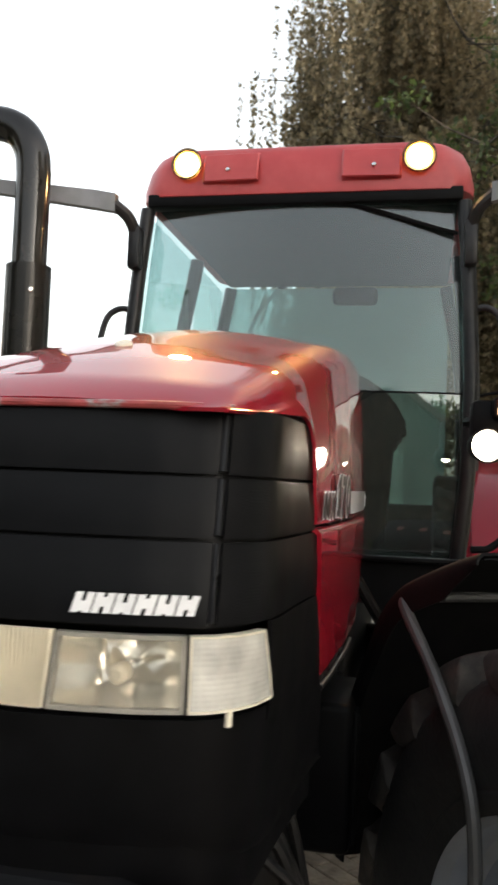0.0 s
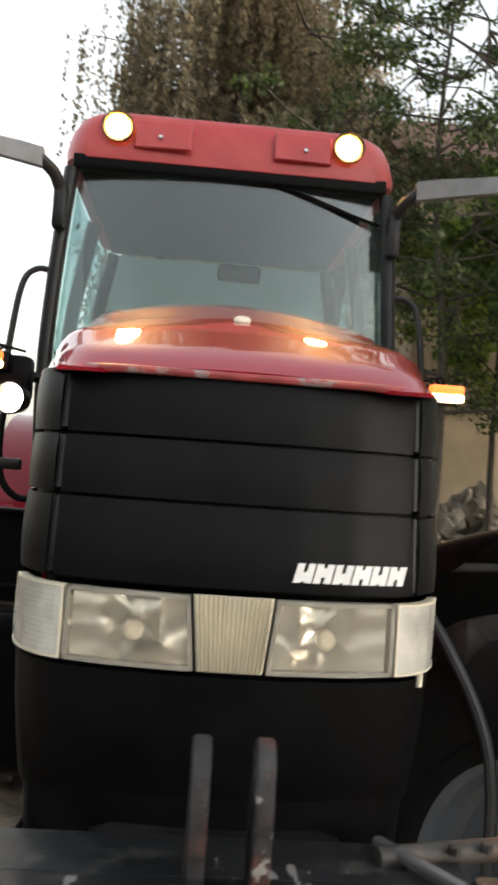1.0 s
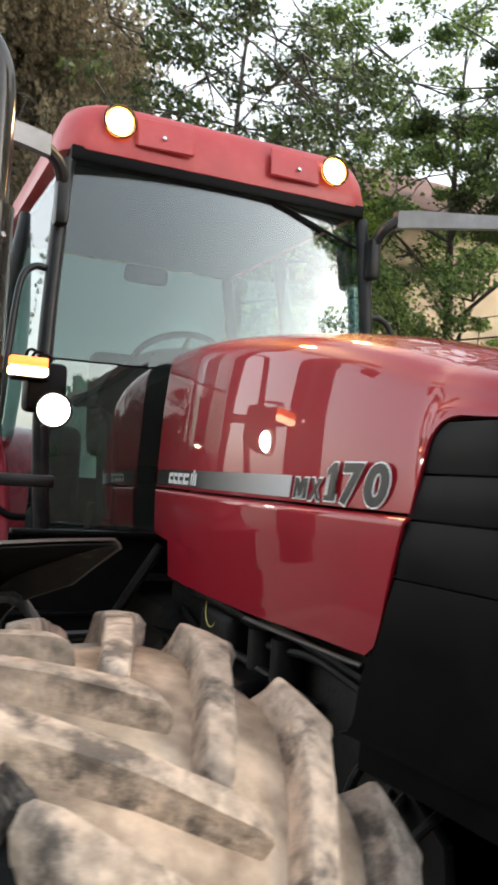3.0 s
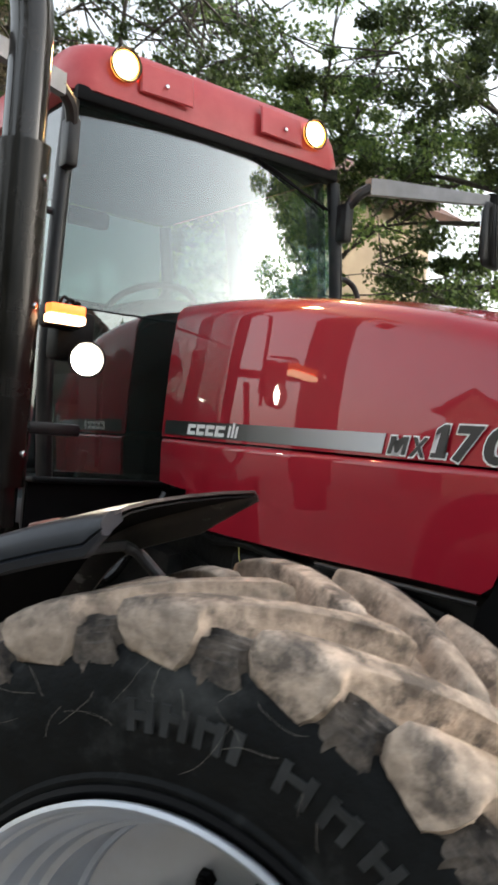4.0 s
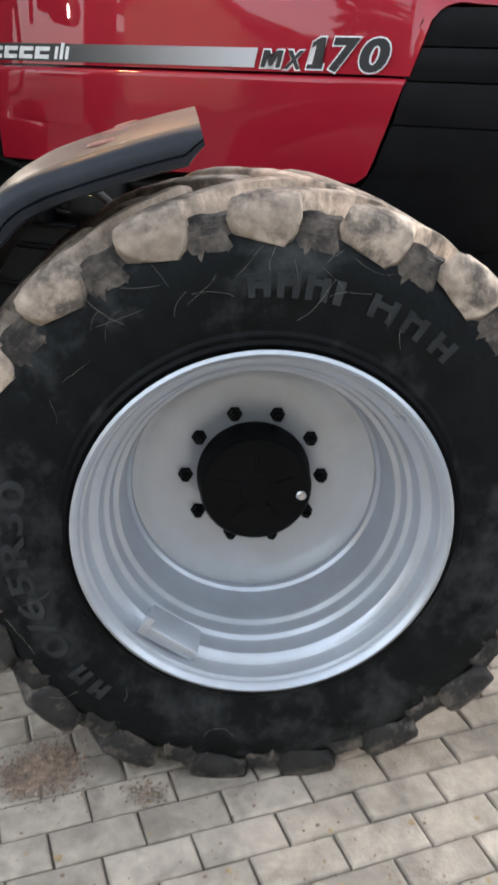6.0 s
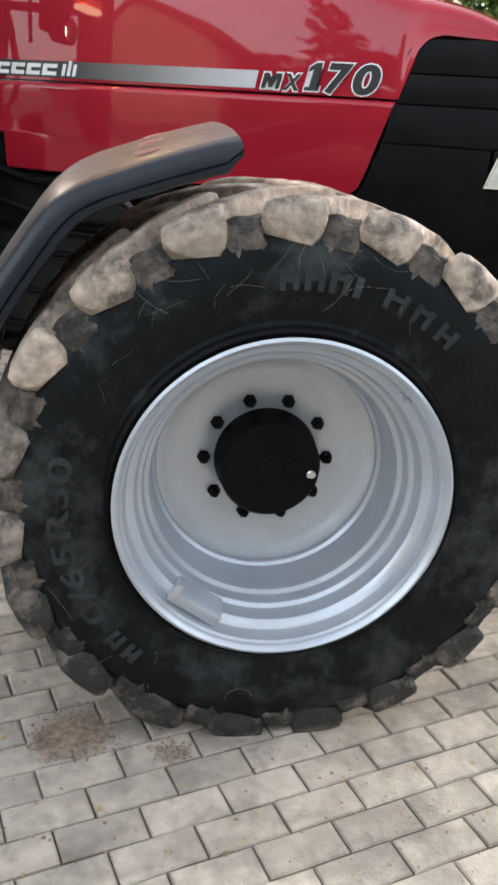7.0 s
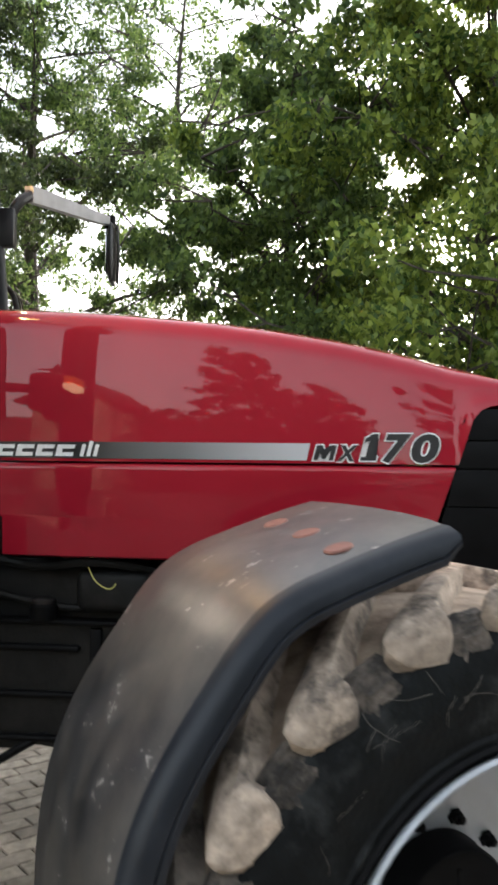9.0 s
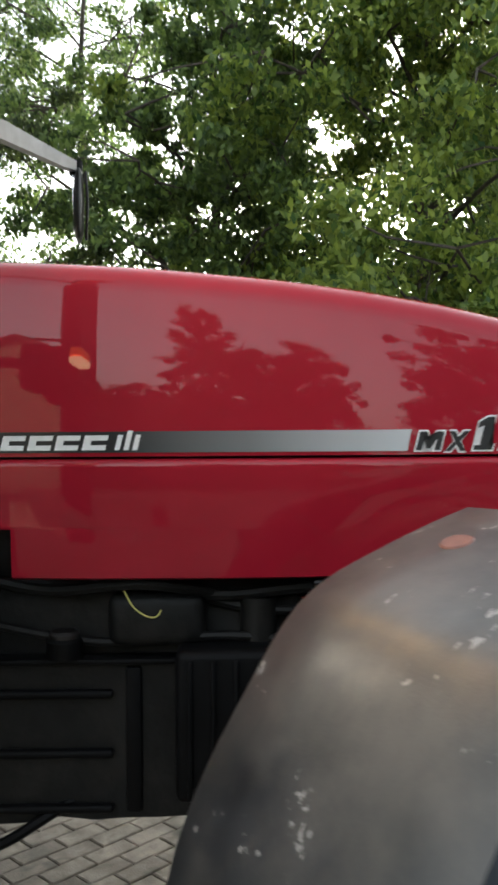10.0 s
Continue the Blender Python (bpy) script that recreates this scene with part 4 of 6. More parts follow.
# wiper
wp = part("wiper", tube(bend([(0.17, 1.516, 2.786), (0.32, 1.517, 2.748), (0.60, 1.540, 2.664)], 5), 0.006, 8), BLACK, tractor, "black windscreen wiper")
part("blade", box((0.46, 0.010, 0.012), (0.39, 1.520, 2.722), 0.004, Matrix.Rotation(radians(16.5), 4, "Y")), BLACK, wp)


def mirror_arm(s):
    """Folding arm at the front pillar with a mirror head hanging at its end."""
    foot = part("mirror_bracket", box((0.05, 0.07, 0.17), (s * 0.655, 1.46, 2.60), 0.012), STEEL_BLACK, tractor, "black mirror bracket")
    part("elbow", tube(bend([(s * 0.655, 1.45, 2.66), (s * 0.68, 1.42, 2.72), (s * 0.735, 1.395, 2.765)], 5), 0.024, 10), STEEL_BLACK, foot)
    arm = part("mirror_arm", loft([[(s * x, y - dy, z + dz) for dy, dz in ((-0.02, -h), (0.02, -h), (0.02, h), (-0.02, h))] for x, y, z, h in ((0.72, 1.395, 2.765, 0.036), (0.80, 1.375, 2.775, 0.036), (1.20, 1.25, 2.80, 0.026), (1.32, 1.21, 2.81, 0.022))], True, True), ALU, foot, "grey metal mirror arm", smooth=False)
    part("joint", disc((s * 1.33, 1.205, 2.838), (0, 0, -1), 0.030, 0.066, 14, 0.008), BLACK, foot)
    part("clamp", tube(bend([(s * 1.315, 1.21, 2.80), (s * 1.36, 1.20, 2.815), (s * 1.385, 1.19, 2.79), (s * 1.378, 1.19, 2.755)], 4), 0.012, 8), BLACK, foot)
    turn = Matrix.Rotation(s * radians(10), 4, "Z")
    hinge = Vector((s * 1.335, 1.20, 2.65))
    rings = []
    for z, w, d in ((-0.155, 0.060, 0.004), (-0.148, 0.080, 0.012), (-0.12, 0.094, 0.020), (0.0, 0.098, 0.024), (0.11, 0.094, 0.020), (0.138, 0.080, 0.012), (0.145, 0.060, 0.004)):
        rings.append([hinge + turn @ Vector((w * math.cos(a), d * math.sin(a) - 0.006, z)) for a in np.linspace(0, 2 * math.pi, 20, endpoint=False)])
    part("mirror_head", loft(rings, True, True), STEEL_BLACK, foot, "black rounded mirror head", angle=60)
    back = turn @ Vector((0, 0.019, 0))
    part("mirror_glass", box((0.140, 0.003, 0.22), hinge + back, 0.001, turn), MIRROR, foot)
    for dx in (-0.052, -0.030):
        near, far = hinge + turn @ Vector((dx, -0.035, 0.13)), hinge + turn @ Vector((dx + 0.03, -0.035, -0.15))
        part("mirror_stay", tube(bend([near, hinge + turn @ Vector((dx, -0.042, 0.0)), far], 5), 0.006, 8), STEEL_BLACK, foot)


def grab_rail(s):
    part("grab_rail", tube(bend([(s * 0.67, 1.50, 2.36), (s * 0.73, 1.49, 2.36), (s * 0.775, 1.47, 2.30), (s * 0.80, 1.45, 2.10), (s * 0.82, 1.44, 1.80)], 6), 0.013, 10), STEEL_BLACK, tractor, "black grab rail")


def side_lamp(s):
    """Bracket on the pillar with an orange marker over a round work lamp."""
    arm = part("lamp_bracket", box((0.13, 0.10, 0.16), (s * 0.72, 1.18, 1.90), 0.02), BLACK, tractor, "black lamp bracket")
    part("stay", tube([(s * 0.66, 1.46, 1.93), (s * 0.72, 1.22, 1.92)], 0.02, 8), BLACK, arm)
    mk = part("side_marker", box((0.115, 0.05, 0.030), (s * 0.795, 1.06, 1.965), 0.006), AMBER, tractor, "orange side marker lamp, lit")
    part("lens", box((0.118, 0.052, 0.026), (s * 0.795, 1.06, 1.936), 0.006), AMBER_WHITE, mk, "glowing lower lens")
    part("housing", box((0.12, 0.09, 0.07), (s * 0.78, 1.13, 1.95), 0.015), BLACK, mk)
    for k in range(3):
        part("wire", tube(bend([(s * (0.76 + 0.02 * k), 1.12, 1.97), (s * (0.75 + 0.02 * k), 1.10, 1.995 + 0.006 * k), (s * (0.72 + 0.02 * k), 1.13, 2.00 + 0.005 * k), (s * 0.69, 1.20, 2.0)], 5), 0.005, 6), BLACK, mk)
    lamp = part("side_work_lamp", revolve([(-0.09, 0.02), (-0.07, 0.046), (-0.01, 0.056), (0.006, 0.058), (0.008, 0.052), (0.0, 0.049), (-0.055, 0.044)], 28), BLACK, tractor, "round side work lamp, lit")
    lamp.matrix_basis = Matrix.Translation((s * 0.705, 1.075, 1.825)) @ Matrix.Rotation(radians(-90 + s * 14), 4, "Z")
    part("lens", disc((-0.040, 0, 0), (1, 0, 0), 0.047, 0.010, 28, 0.004), COOL, lamp, "glowing white lens")


for s in (-1, 1):
    mirror_arm(s)
    grab_rail(s)
    side_lamp(s)


def exhaust():
    x, y = -0.945, 1.12
    up = [(x, y, 1.30), (x, y, 2.60), (x, y, 2.78), (x - 0.012, y, 2.87), (x - 0.055, y, 2.945), (x - 0.13, y, 2.985), (x - 0.22, y, 2.99)]
    pipe = part("exhaust_pipe", tube([up[0], up[1]] + bend(up[2:], 6), 0.064, 28), EXHAUST, tractor, "glossy black exhaust stack with a bent top", angle=60)
    guard = [(0.083 * math.cos(a), 0.083 * math.sin(a)) for a in np.linspace(radians(-200), radians(110), 30)]
    bm = shell(loft([[(x + a, y + b, z) for a, b in guard] for z in (1.42, 1.9, 2.44)]), 0.002)
    part("heat_guard", bm, GUARD, pipe, "perforated heat guard")
    for z in (1.52, 1.96, 2.34):
        part("bolt", disc((x + 0.045, y - 0.068, z), (0.55, -0.83, 0), 0.010, 0.010, 10), CHROME, pipe)
    part("stack_bracket", box((0.24, 0.05, 0.04), (-0.79, 1.18, 1.60), 0.008), STEEL_BLACK, pipe)




def holes(m, pitch):
    """Rows of round dark holes."""
    t = m.node_tree
    N, L = t.nodes.new, t.links.new
    b = bsdf(m)
    old = b.inputs["Base Color"].links[0].from_socket
    vo, mr, mx = N("ShaderNodeTexVoronoi"), N("ShaderNodeMapRange"), N("ShaderNodeMix")
    vo.inputs["Scale"].default_value, vo.inputs["Randomness"].default_value = 1 / pitch, 0.0
    L(N("ShaderNodeTexCoord").outputs["Object"], vo.inputs["Vector"])
    mr.inputs["From Min"].default_value, mr.inputs["From Max"].default_value = 0.36, 0.42
    L(vo.outputs["Distance"], mr.inputs["Value"])
    mx.data_type = "RGBA"
    L(mr.outputs["Result"], mx.inputs["Factor"])
    mx.inputs["A"].default_value = (0.003, 0.003, 0.003, 1)
    L(old, mx.inputs["B"])
    L(mx.outputs["Result"], b.inputs["Base Color"])


holes(GUARD, 0.008)
exhaust()

# ---- chassis, engine, front linkage ----
part("engine_block", box((0.36, 1.9, 0.62), (0, 0.45, 0.99), 0.05), GRIME, tractor, "dark oily engine side")
part("axle_beam", tube([(-0.78, -0.09, 0.66), (-0.3, -0.09, 0.62), (0.3, -0.09, 0.62), (0.78, -0.05, 0.66)], [0.09, 0.11, 0.11, 0.09], 14), STEEL_BLACK, tractor)
for s in (-1, 1):
    part("steering_knuckle", box((0.16, 0.24, 0.34), (s * 0.78, -0.09, 0.68), 0.04), STEEL_BLACK, tractor)
part("front_support", box((0.36, 0.62, 0.42), (0, -0.45, 0.95), 0.04), STEEL_BLACK, tractor)


def front_linkage():
    w = part("front_linkage", box((0.80, 0.30, 0.24), (0.0, -0.985, 1.045), 0.025, segments=3), BEAM, tractor, "scraped black front linkage beam")
    part("tray", box((0.62, 0.20, 0.02), (0.0, -0.83, 1.150), 0.006), BEAM, w)
    for x in (-0.033, 0.038):
        part("top_link_plate", plate([(y + 0.045, z - 0.018) for y, z in ((-0.995, 1.05), (-0.890, 1.05), (-0.900, 1.20), (-0.908, 1.30), (-0.914, 1.335), (-0.928, 1.355), (-0.946, 1.361), (-0.964, 1.354), (-0.977, 1.335), (-0.983, 1.30))], "x", x - 0.0105, 0.021, 0.0025), PLATE, w, "worn rusty steel plate")
    part("link_pin", tube([(-0.062, -0.965, 1.19), (0.072, -0.965, 1.19)], 0.016, 12), RUST, w)
    part("lever", tube(bend([(0.055, -1.02, 1.185), (0.085, -1.03, 1.200), (0.15, -1.07, 1.12)], 4), 0.013, 10), ALU, w, "grey bent lever")
    part("cross_tube", tube([(0.20, -0.79, 1.165), (0.44, -0.73, 1.165)], 0.015, 12), RUST, w)
    for k in range(3):
        part("bolt_head", disc((0.30 + 0.045 * k, -0.785 + 0.01 * k, 1.172), (0, 0, 1), 0.008, 0.012, 6, 0.002), RUST, w)
    for s in (-1, 1):
        if s > 0:
            part("stay", box((0.016, 0.15, 0.014), (s * 0.245, -0.815, 1.172), 0.005, Matrix.Rotation(s * radians(32), 4, "Z")), ALU, w)
        part("lug_plate", box((0.10, 0.16, 0.10), (s * 0.34, -0.95, 1.14), 0.012), BEAM, w)
    part("catch", box((0.026, 0.12, 0.022), (0.275, -0.99, 1.185), 0.006, Matrix.Rotation(radians(-18), 4, "Z")), ALU, w)


PLATE = mat("scraped_dark_plate", (0.036, 0.034, 0.037), 0.45, metal=0.3, vary=0.5, scale=30, second=(0.17, 0.060, 0.042), amount=0.7, patch=11, spread=(0.54, 0.66), bump=0.25)
scratch(PLATE, (0.30, 0.29, 0.28), (0.2, 0.1, 0.3), 0.385)
BEAM = mat("scraped_black_beam", (0.016, 0.017, 0.019), 0.5, metal=0.2, vary=0.35, scale=14, second=(0.09, 0.085, 0.08), amount=0.7, patch=18, spread=(0.52, 0.66), bump=0.1)
scratch(BEAM, (0.26, 0.25, 0.24), (0.4, 1.2, 0.2), 0.375)
front_linkage()

# ---- rear wheels and fenders ----
def rear_wheel(s):
    at = Matrix.Translation((s * 0.80, 2.68, 0.86)) @ Matrix.Rotation(0 if s > 0 else math.pi, 4, "Z")
    wheel = part("rear_wheel", revolve([(-0.06, 0.10), (-0.05, 0.12), (-0.045, 0.42), (-0.02, 0.47), (-0.05, 0.47), (-0.08, 0.40), (-0.08, 0.10)], 56), SILVER, tractor, "large rear wheel with silver rim")
    wheel.matrix_basis = at
    part("rim", shell(revolve([(0.235, 0.515), (0.22, 0.49), (0.15, 0.47), (0.0, 0.46), (-0.15, 0.47), (-0.22, 0.49), (-0.235, 0.515)], 64), 0.005), SILVER, wheel)
    part("tyre", tyre_mesh(0.90, 0.235, 0.50, 0.86, 0.05), TYRE_REAR, wheel, "large rear tractor tyre", angle=40)
    lugs(wheel, 0.90, 0.235, 20, s, 0.05, dusty=False)
    arc = [(math.cos(radians(a)), math.sin(radians(a))) for a in np.linspace(160, 20, 18)]
    rows = [[(s * x, 2.68 - 0.99 * c, 0.86 + 0.99 * q) for x in np.linspace(0.70, 0.97, 6)] for c, q in arc]
    part("rear_fender", shell(loft(rows), 0.008), RED, tractor, "red rear mudguard")
    part("hand_rail", tube(bend([(s * 0.83, 1.62, 1.92), (s * 0.84, 1.58, 1.70), (s * 0.82, 1.56, 1.54), (s * 0.76, 1.55, 1.47), (s * 0.69, 1.54, 1.46)], 6), 0.014, 10), BLACK, tractor)
    part("fender_side", plate([(2.68 - 0.99 * c, 0.86 + 0.99 * q) for c, q in arc] + [(3.3, 1.2), (2.2, 1.2)], "x", s * 0.70 - 0.01, 0.02), RED, tractor)


TYRE_REAR = TYRE_DIM
for s in (-1, 1):
    rear_wheel(s)
part("rear_axle", tube([(-0.95, 2.68, 0.86), (0.95, 2.68, 0.86)], 0.13, 16), STEEL_BLACK, tractor)
part("gearbox", box((0.5, 1.9, 0.55), (0, 2.2, 0.92), 0.06), GRIME, tractor)
for s in (-1, 1):
    part("fuel_tank" if s < 0 else "step_box", box((0.50, 0.85, 0.62), (s * 0.56, 1.86, 0.72), 0.06, segments=3), BLACK, tractor)
    cowl = part("cab_cowl", plate([(s * 0.78, 1.085), (s * 0.46, 1.090), (s * 0.40, 1.15), (s * 0.255, 1.39), (s * 0.255, 1.43), (s * 0.78, 1.43)], "y", 1.30, 0.03, 0.006), BLACK, tractor, "black cab front panel")
    part("cowl_lip", tube(bend([(s * 0.80, 1.285, 1.085), (s * 0.52, 1.285, 1.082), (s * 0.455, 1.285, 1.100), (s * 0.41, 1.28, 1.155), (s * 0.33, 1.275, 1.285), (s * 0.262, 1.27, 1.395)], 5), 0.022, 10), EXHAUST, cowl)
    part("ledge", box((0.52, 0.06, 0.018), (s * 0.52, 1.28, 1.43), 0.006), BLACK, cowl)
    part("ledge", box((0.30, 0.04, 0.014), (s * 0.63, 1.285, 1.16), 0.005), BLACK, cowl)


# ---- engine bay below the bonnet ----
def engine_side(s):
    part("frame_rail", box((0.05, 1.7, 0.20), (s * 0.195, 0.45, 0.80), 0.012), GRIME, tractor, "black chassis rail")
    rail = part("side_cover", plate([(0.30, 0.72), (0.45, 0.715), (0.62, 0.705), (0.72, 0.70), (0.80, 0.70), (0.88, 0.695), (0.97, 0.705), (1.05, 0.69), (1.32, 0.68), (1.32, 1.095), (0.30, 1.095)], "x", s * 0.215 - 0.012, 0.024, 0.005), GRIME, tractor, "black engine side cover")
    for z in (1.015, 0.868, 0.732):
        part("rib", box((0.03, 0.46, 0.020), (s * 0.238, 1.06, z), 0.008, segments=3), BLACK, rail)
    part("rib", box((0.02, 0.04, 0.36), (s * 0.232, 0.78, 0.90), 0.008), BLACK, rail)
    part("ledge", box((0.07, 1.02, 0.014), (s * 0.225, 0.82, 1.098), 0.005), BLACK, rail)
    cap = part("filler_cap", disc((s * 0.235, 0.95, 1.105), (0, 0, 1), 0.045, 0.05, 20, 0.008), BLACK, tractor, "black screw cap")
    part("cap_top", disc((s * 0.235, 0.95, 1.155), (0, 0, 1), 0.038, 0.016, 20, 0.006), STEEL_BLACK, cap)
    part("pump", box((0.10, 0.24, 0.13), (s * 0.22, 0.72, 1.20), 0.03, segments=3), GRIME, tractor)
    part("filter", tube([(s * 0.22, 0.47, 1.07), (s * 0.22, 0.47, 1.25)], 0.045, 16), GRIME, tractor)
    part("filter", tube([(s * 0.22, 0.33, 1.07), (s * 0.22, 0.33, 1.25)], 0.045, 16), GRIME, tractor)
    for k, (y0, y1, z) in enumerate(((-0.1, 0.7, 1.235), (0.0, 0.9, 1.275), (0.2, 1.2, 1.16), (0.5, 1.25, 1.29))):
        part("hose", tube(bend([(s * 0.20, y0, z - 0.05), (s * (0.23 + 0.012 * k), (2 * y0 + y1) / 3, z), (s * 0.225, (y0 + 2 * y1) / 3, z - 0.02), (s * 0.19, y1, z + 0.03)], 6), 0.012 + 0.003 * (k % 2), 8), GRIME, tractor)
    part("battery_box", box((0.17, 0.34, 0.36), (s * 0.27, 0.50, 0.965), 0.02, segments=3), BLACK, tractor, "black finned box")
    for k in range(6):
        part("fin", box((0.012, 0.012, 0.32), (s * 0.36, 0.36 + 0.055 * k, 0.965), 0.004), BLACK, tractor)
    trim = [(s * (half_width(y) - 0.008), y, 1.302) for y in np.linspace(-0.19, 0.34, 9)]
    part("lower_trim", tube(trim, 0.006, 8), STEEL_BLACK, tractor, "dark metal strip under the bonnet panel")
    part("wire", tube(bend([(s * 0.262, 0.80, 1.275), (s * 0.272, 0.775, 1.235), (s * 0.276, 0.74, 1.212), (s * 0.272, 0.715, 1.215), (s * 0.262, 0.70, 1.25)], 6), 0.0020, 6), YELLOW_WIRE, tractor, "loose yellow wire")
    part("drain_hose", tube(bend([(s * 0.24, 1.30, 0.60), (s * 0.25, 1.12, 0.645), (s * 0.24, 1.0, 0.71), (s * 0.20, 0.9, 0.76)], 6), 0.014, 8), BLACK, tractor)
    # hoses and levers over the axle
    for k in range(4):
        y = -0.30 + (0.0, 0.09, 0.13, 0.25)[k]
        part("hydraulic_hose", tube(bend([(s * 0.17, y, 1.08), (s * 0.26, y - 0.02, 1.04), (s * (0.335 - 0.02 * (k % 2)), y + 0.01, 0.95 - 0.05 * k), (s * 0.34, y + 0.05, 0.78), (s * 0.30, y + 0.08, 0.66), (s * 0.40, y + 0.10, 0.63)], 6), (0.010, 0.013, 0.008, 0.011)[k], 8), GRIME, tractor)
    part("valve_block", box((0.09, 0.13, 0.10), (s * 0.28, -0.20, 0.80), 0.012), RUST, tractor, "rusty valve block")
    part("fitting", tube([(s * 0.30, -0.24, 0.84), (s * 0.30, -0.24, 0.90)], 0.012, 10), CHROME, tractor)
    part("axle_bracket", plate([(-0.42, 0.66), (-0.05, 0.62), (0.02, 0.74), (-0.10, 1.02), (-0.22, 1.10), (-0.36, 1.02)], "x", s * 0.235 - 0.01, 0.02, 0.004), STEEL_BLACK, tractor)
    part("steering_cylinder", tube([(s * 0.16, 0.10, 0.60), (s * 0.42, 0.06, 0.60)], 0.036, 14), STEEL_BLACK, tractor)
    part("cylinder_rod", tube([(s * 0.42, 0.06, 0.60), (s * 0.64, 0.03, 0.60)], 0.019, 12), CHROME, tractor, "bright steering cylinder rod")


part("marker_stud", disc((0.268, -0.686, 1.376), (0, 0, -1), 0.005, 0.020, 10, 0.001), CREAM, tractor, "pale stud under the marker lamp")
for s in (-1, 1):
    engine_side(s)
part("engine_top", box((0.40, 1.5, 0.35), (0, 0.55, 1.45), 0.08), GRIME, tractor)


# ---- decals ----
def side_spot(s):
    """Maps (along, height, proud) on a bonnet side: along runs forwards from the cab end."""
    return lambda a, z, h: (s * (half_width(1.27 - a) + 0.0022 + h), 1.27 - a, z)


STRIPE = mat("fading_stripe_decal", (0.5, 0.5, 0.5), 0.35, vary=0.03, scale=60)


def fade_stripe(m):
    t = m.node_tree
    N, L = t.nodes.new, t.links.new
    sep, ramp = N("ShaderNodeSeparateXYZ"), N("ShaderNodeValToRGB")
    L(N("ShaderNodeTexCoord").outputs["Object"], sep.inputs["Vector"])
    mr = N("ShaderNodeMapRange")
    mr.inputs["From Min"].default_value, mr.inputs["From Max"].default_value = 0.80, 0.12
    L(sep.outputs["Y"], mr.inputs["Value"])
    L(mr.outputs["Result"], ramp.inputs["Fac"])
    ramp.color_ramp.elements[0].color, ramp.color_ramp.elements[1].color = (0.012, 0.012, 0.013, 1), (0.50, 0.51, 0.53, 1)
    ramp.color_ramp.elements.new(0.45).color = (0.16, 0.165, 0.17, 1)
    L(ramp.outputs["Color"], bsdf(m).inputs["Base Color"])


fade_stripe(STRIPE)


def word(body, material, place, height, x0, shear, fat, lift, name, parent, width=None, halo=0.0):
    """Lettering from the built-in font, laid through place(x, z, proud); halo gives it a broad outline."""
    cu = bpy.data.curves.new("word", "FONT")
    cu.body, cu.size, cu.offset = body, 1.0, fat
    cu.resolution_u = 4
    ob = bpy.data.objects.new("word", cu)
    scene.collection.objects.link(ob)
    me = bpy.data.meshes.new_from_object(ob)
    bpy.data.objects.remove(ob)
    xs = [v.co.x for v in me.vertices]
    lo, tall, wide = min(xs), 0.70, max(xs) - min(xs)
    sx = (width / wide) if width else height / tall
    flat = [((v.co.x - lo) * sx, v.co.y * height / tall) for v in me.vertices]
    faces = [tuple(p.vertices) for p in me.polygons]
    verts, polys = [], []
    for k in range(12 if halo else 1):
        dx, dy = (halo * math.cos(k * math.pi / 6), halo * math.sin(k * math.pi / 6)) if halo else (0, 0)
        polys += [tuple(len(verts) + i for i in f) for f in faces]
        verts += [place(x0 + x + shear * y + dx, y + dy, lift + 0.00004 * k) for x, y in flat]
    out = bpy.data.meshes.new(name)
    out.from_pydata(verts, [], polys)
    out.materials.append(material)
    ob = new(name, out)
    ob.parent = parent


M_SHAPE = [(0, 0), (0, 1), (0.30, 1), (0.5, 0.50), (0.70, 1), (1, 1), (1, 0), (0.77, 0), (0.77, 0.62), (0.58, 0.10), (0.42, 0.10), (0.23, 0.62), (0.23, 0)]
ONE_SHAPE = [(0.02, 0), (0.02, 0.14), (0.30, 0.14), (0.30, 0.74), (0.02, 0.66), (0.02, 0.84), (0.42, 1), (0.76, 1), (0.76, 0.14), (1, 0.14), (1, 0)]


def flat_shape(name, outline, material, place, at, size, shear, grow, lift, parent):
    """One flat letter from its outline, grown outwards by a margin."""
    pts = [Vector((x * size[0], y * size[1])) for x, y in outline]
    out = []
    for a, b, c in zip(pts[-1:] + pts[:-1], pts, pts[1:] + pts[:1]):
        d1, d2 = (b - a).normalized(), (c - b).normalized()
        n1, n2 = Vector((-d1.y, d1.x)), Vector((-d2.y, d2.x))
        m = (n1 + n2) / max(0.55, 1 + n1.dot(n2))
        out.append(b + m * grow)
    bm = bmesh.new()
    bm.faces.new([bm.verts.new(place(at[0] + p.x + shear * p.y, at[1] + p.y, lift)) for p in out])
    bmesh.ops.triangulate(bm, faces=bm.faces)
    return part(name, bm, material, parent, smooth=False)


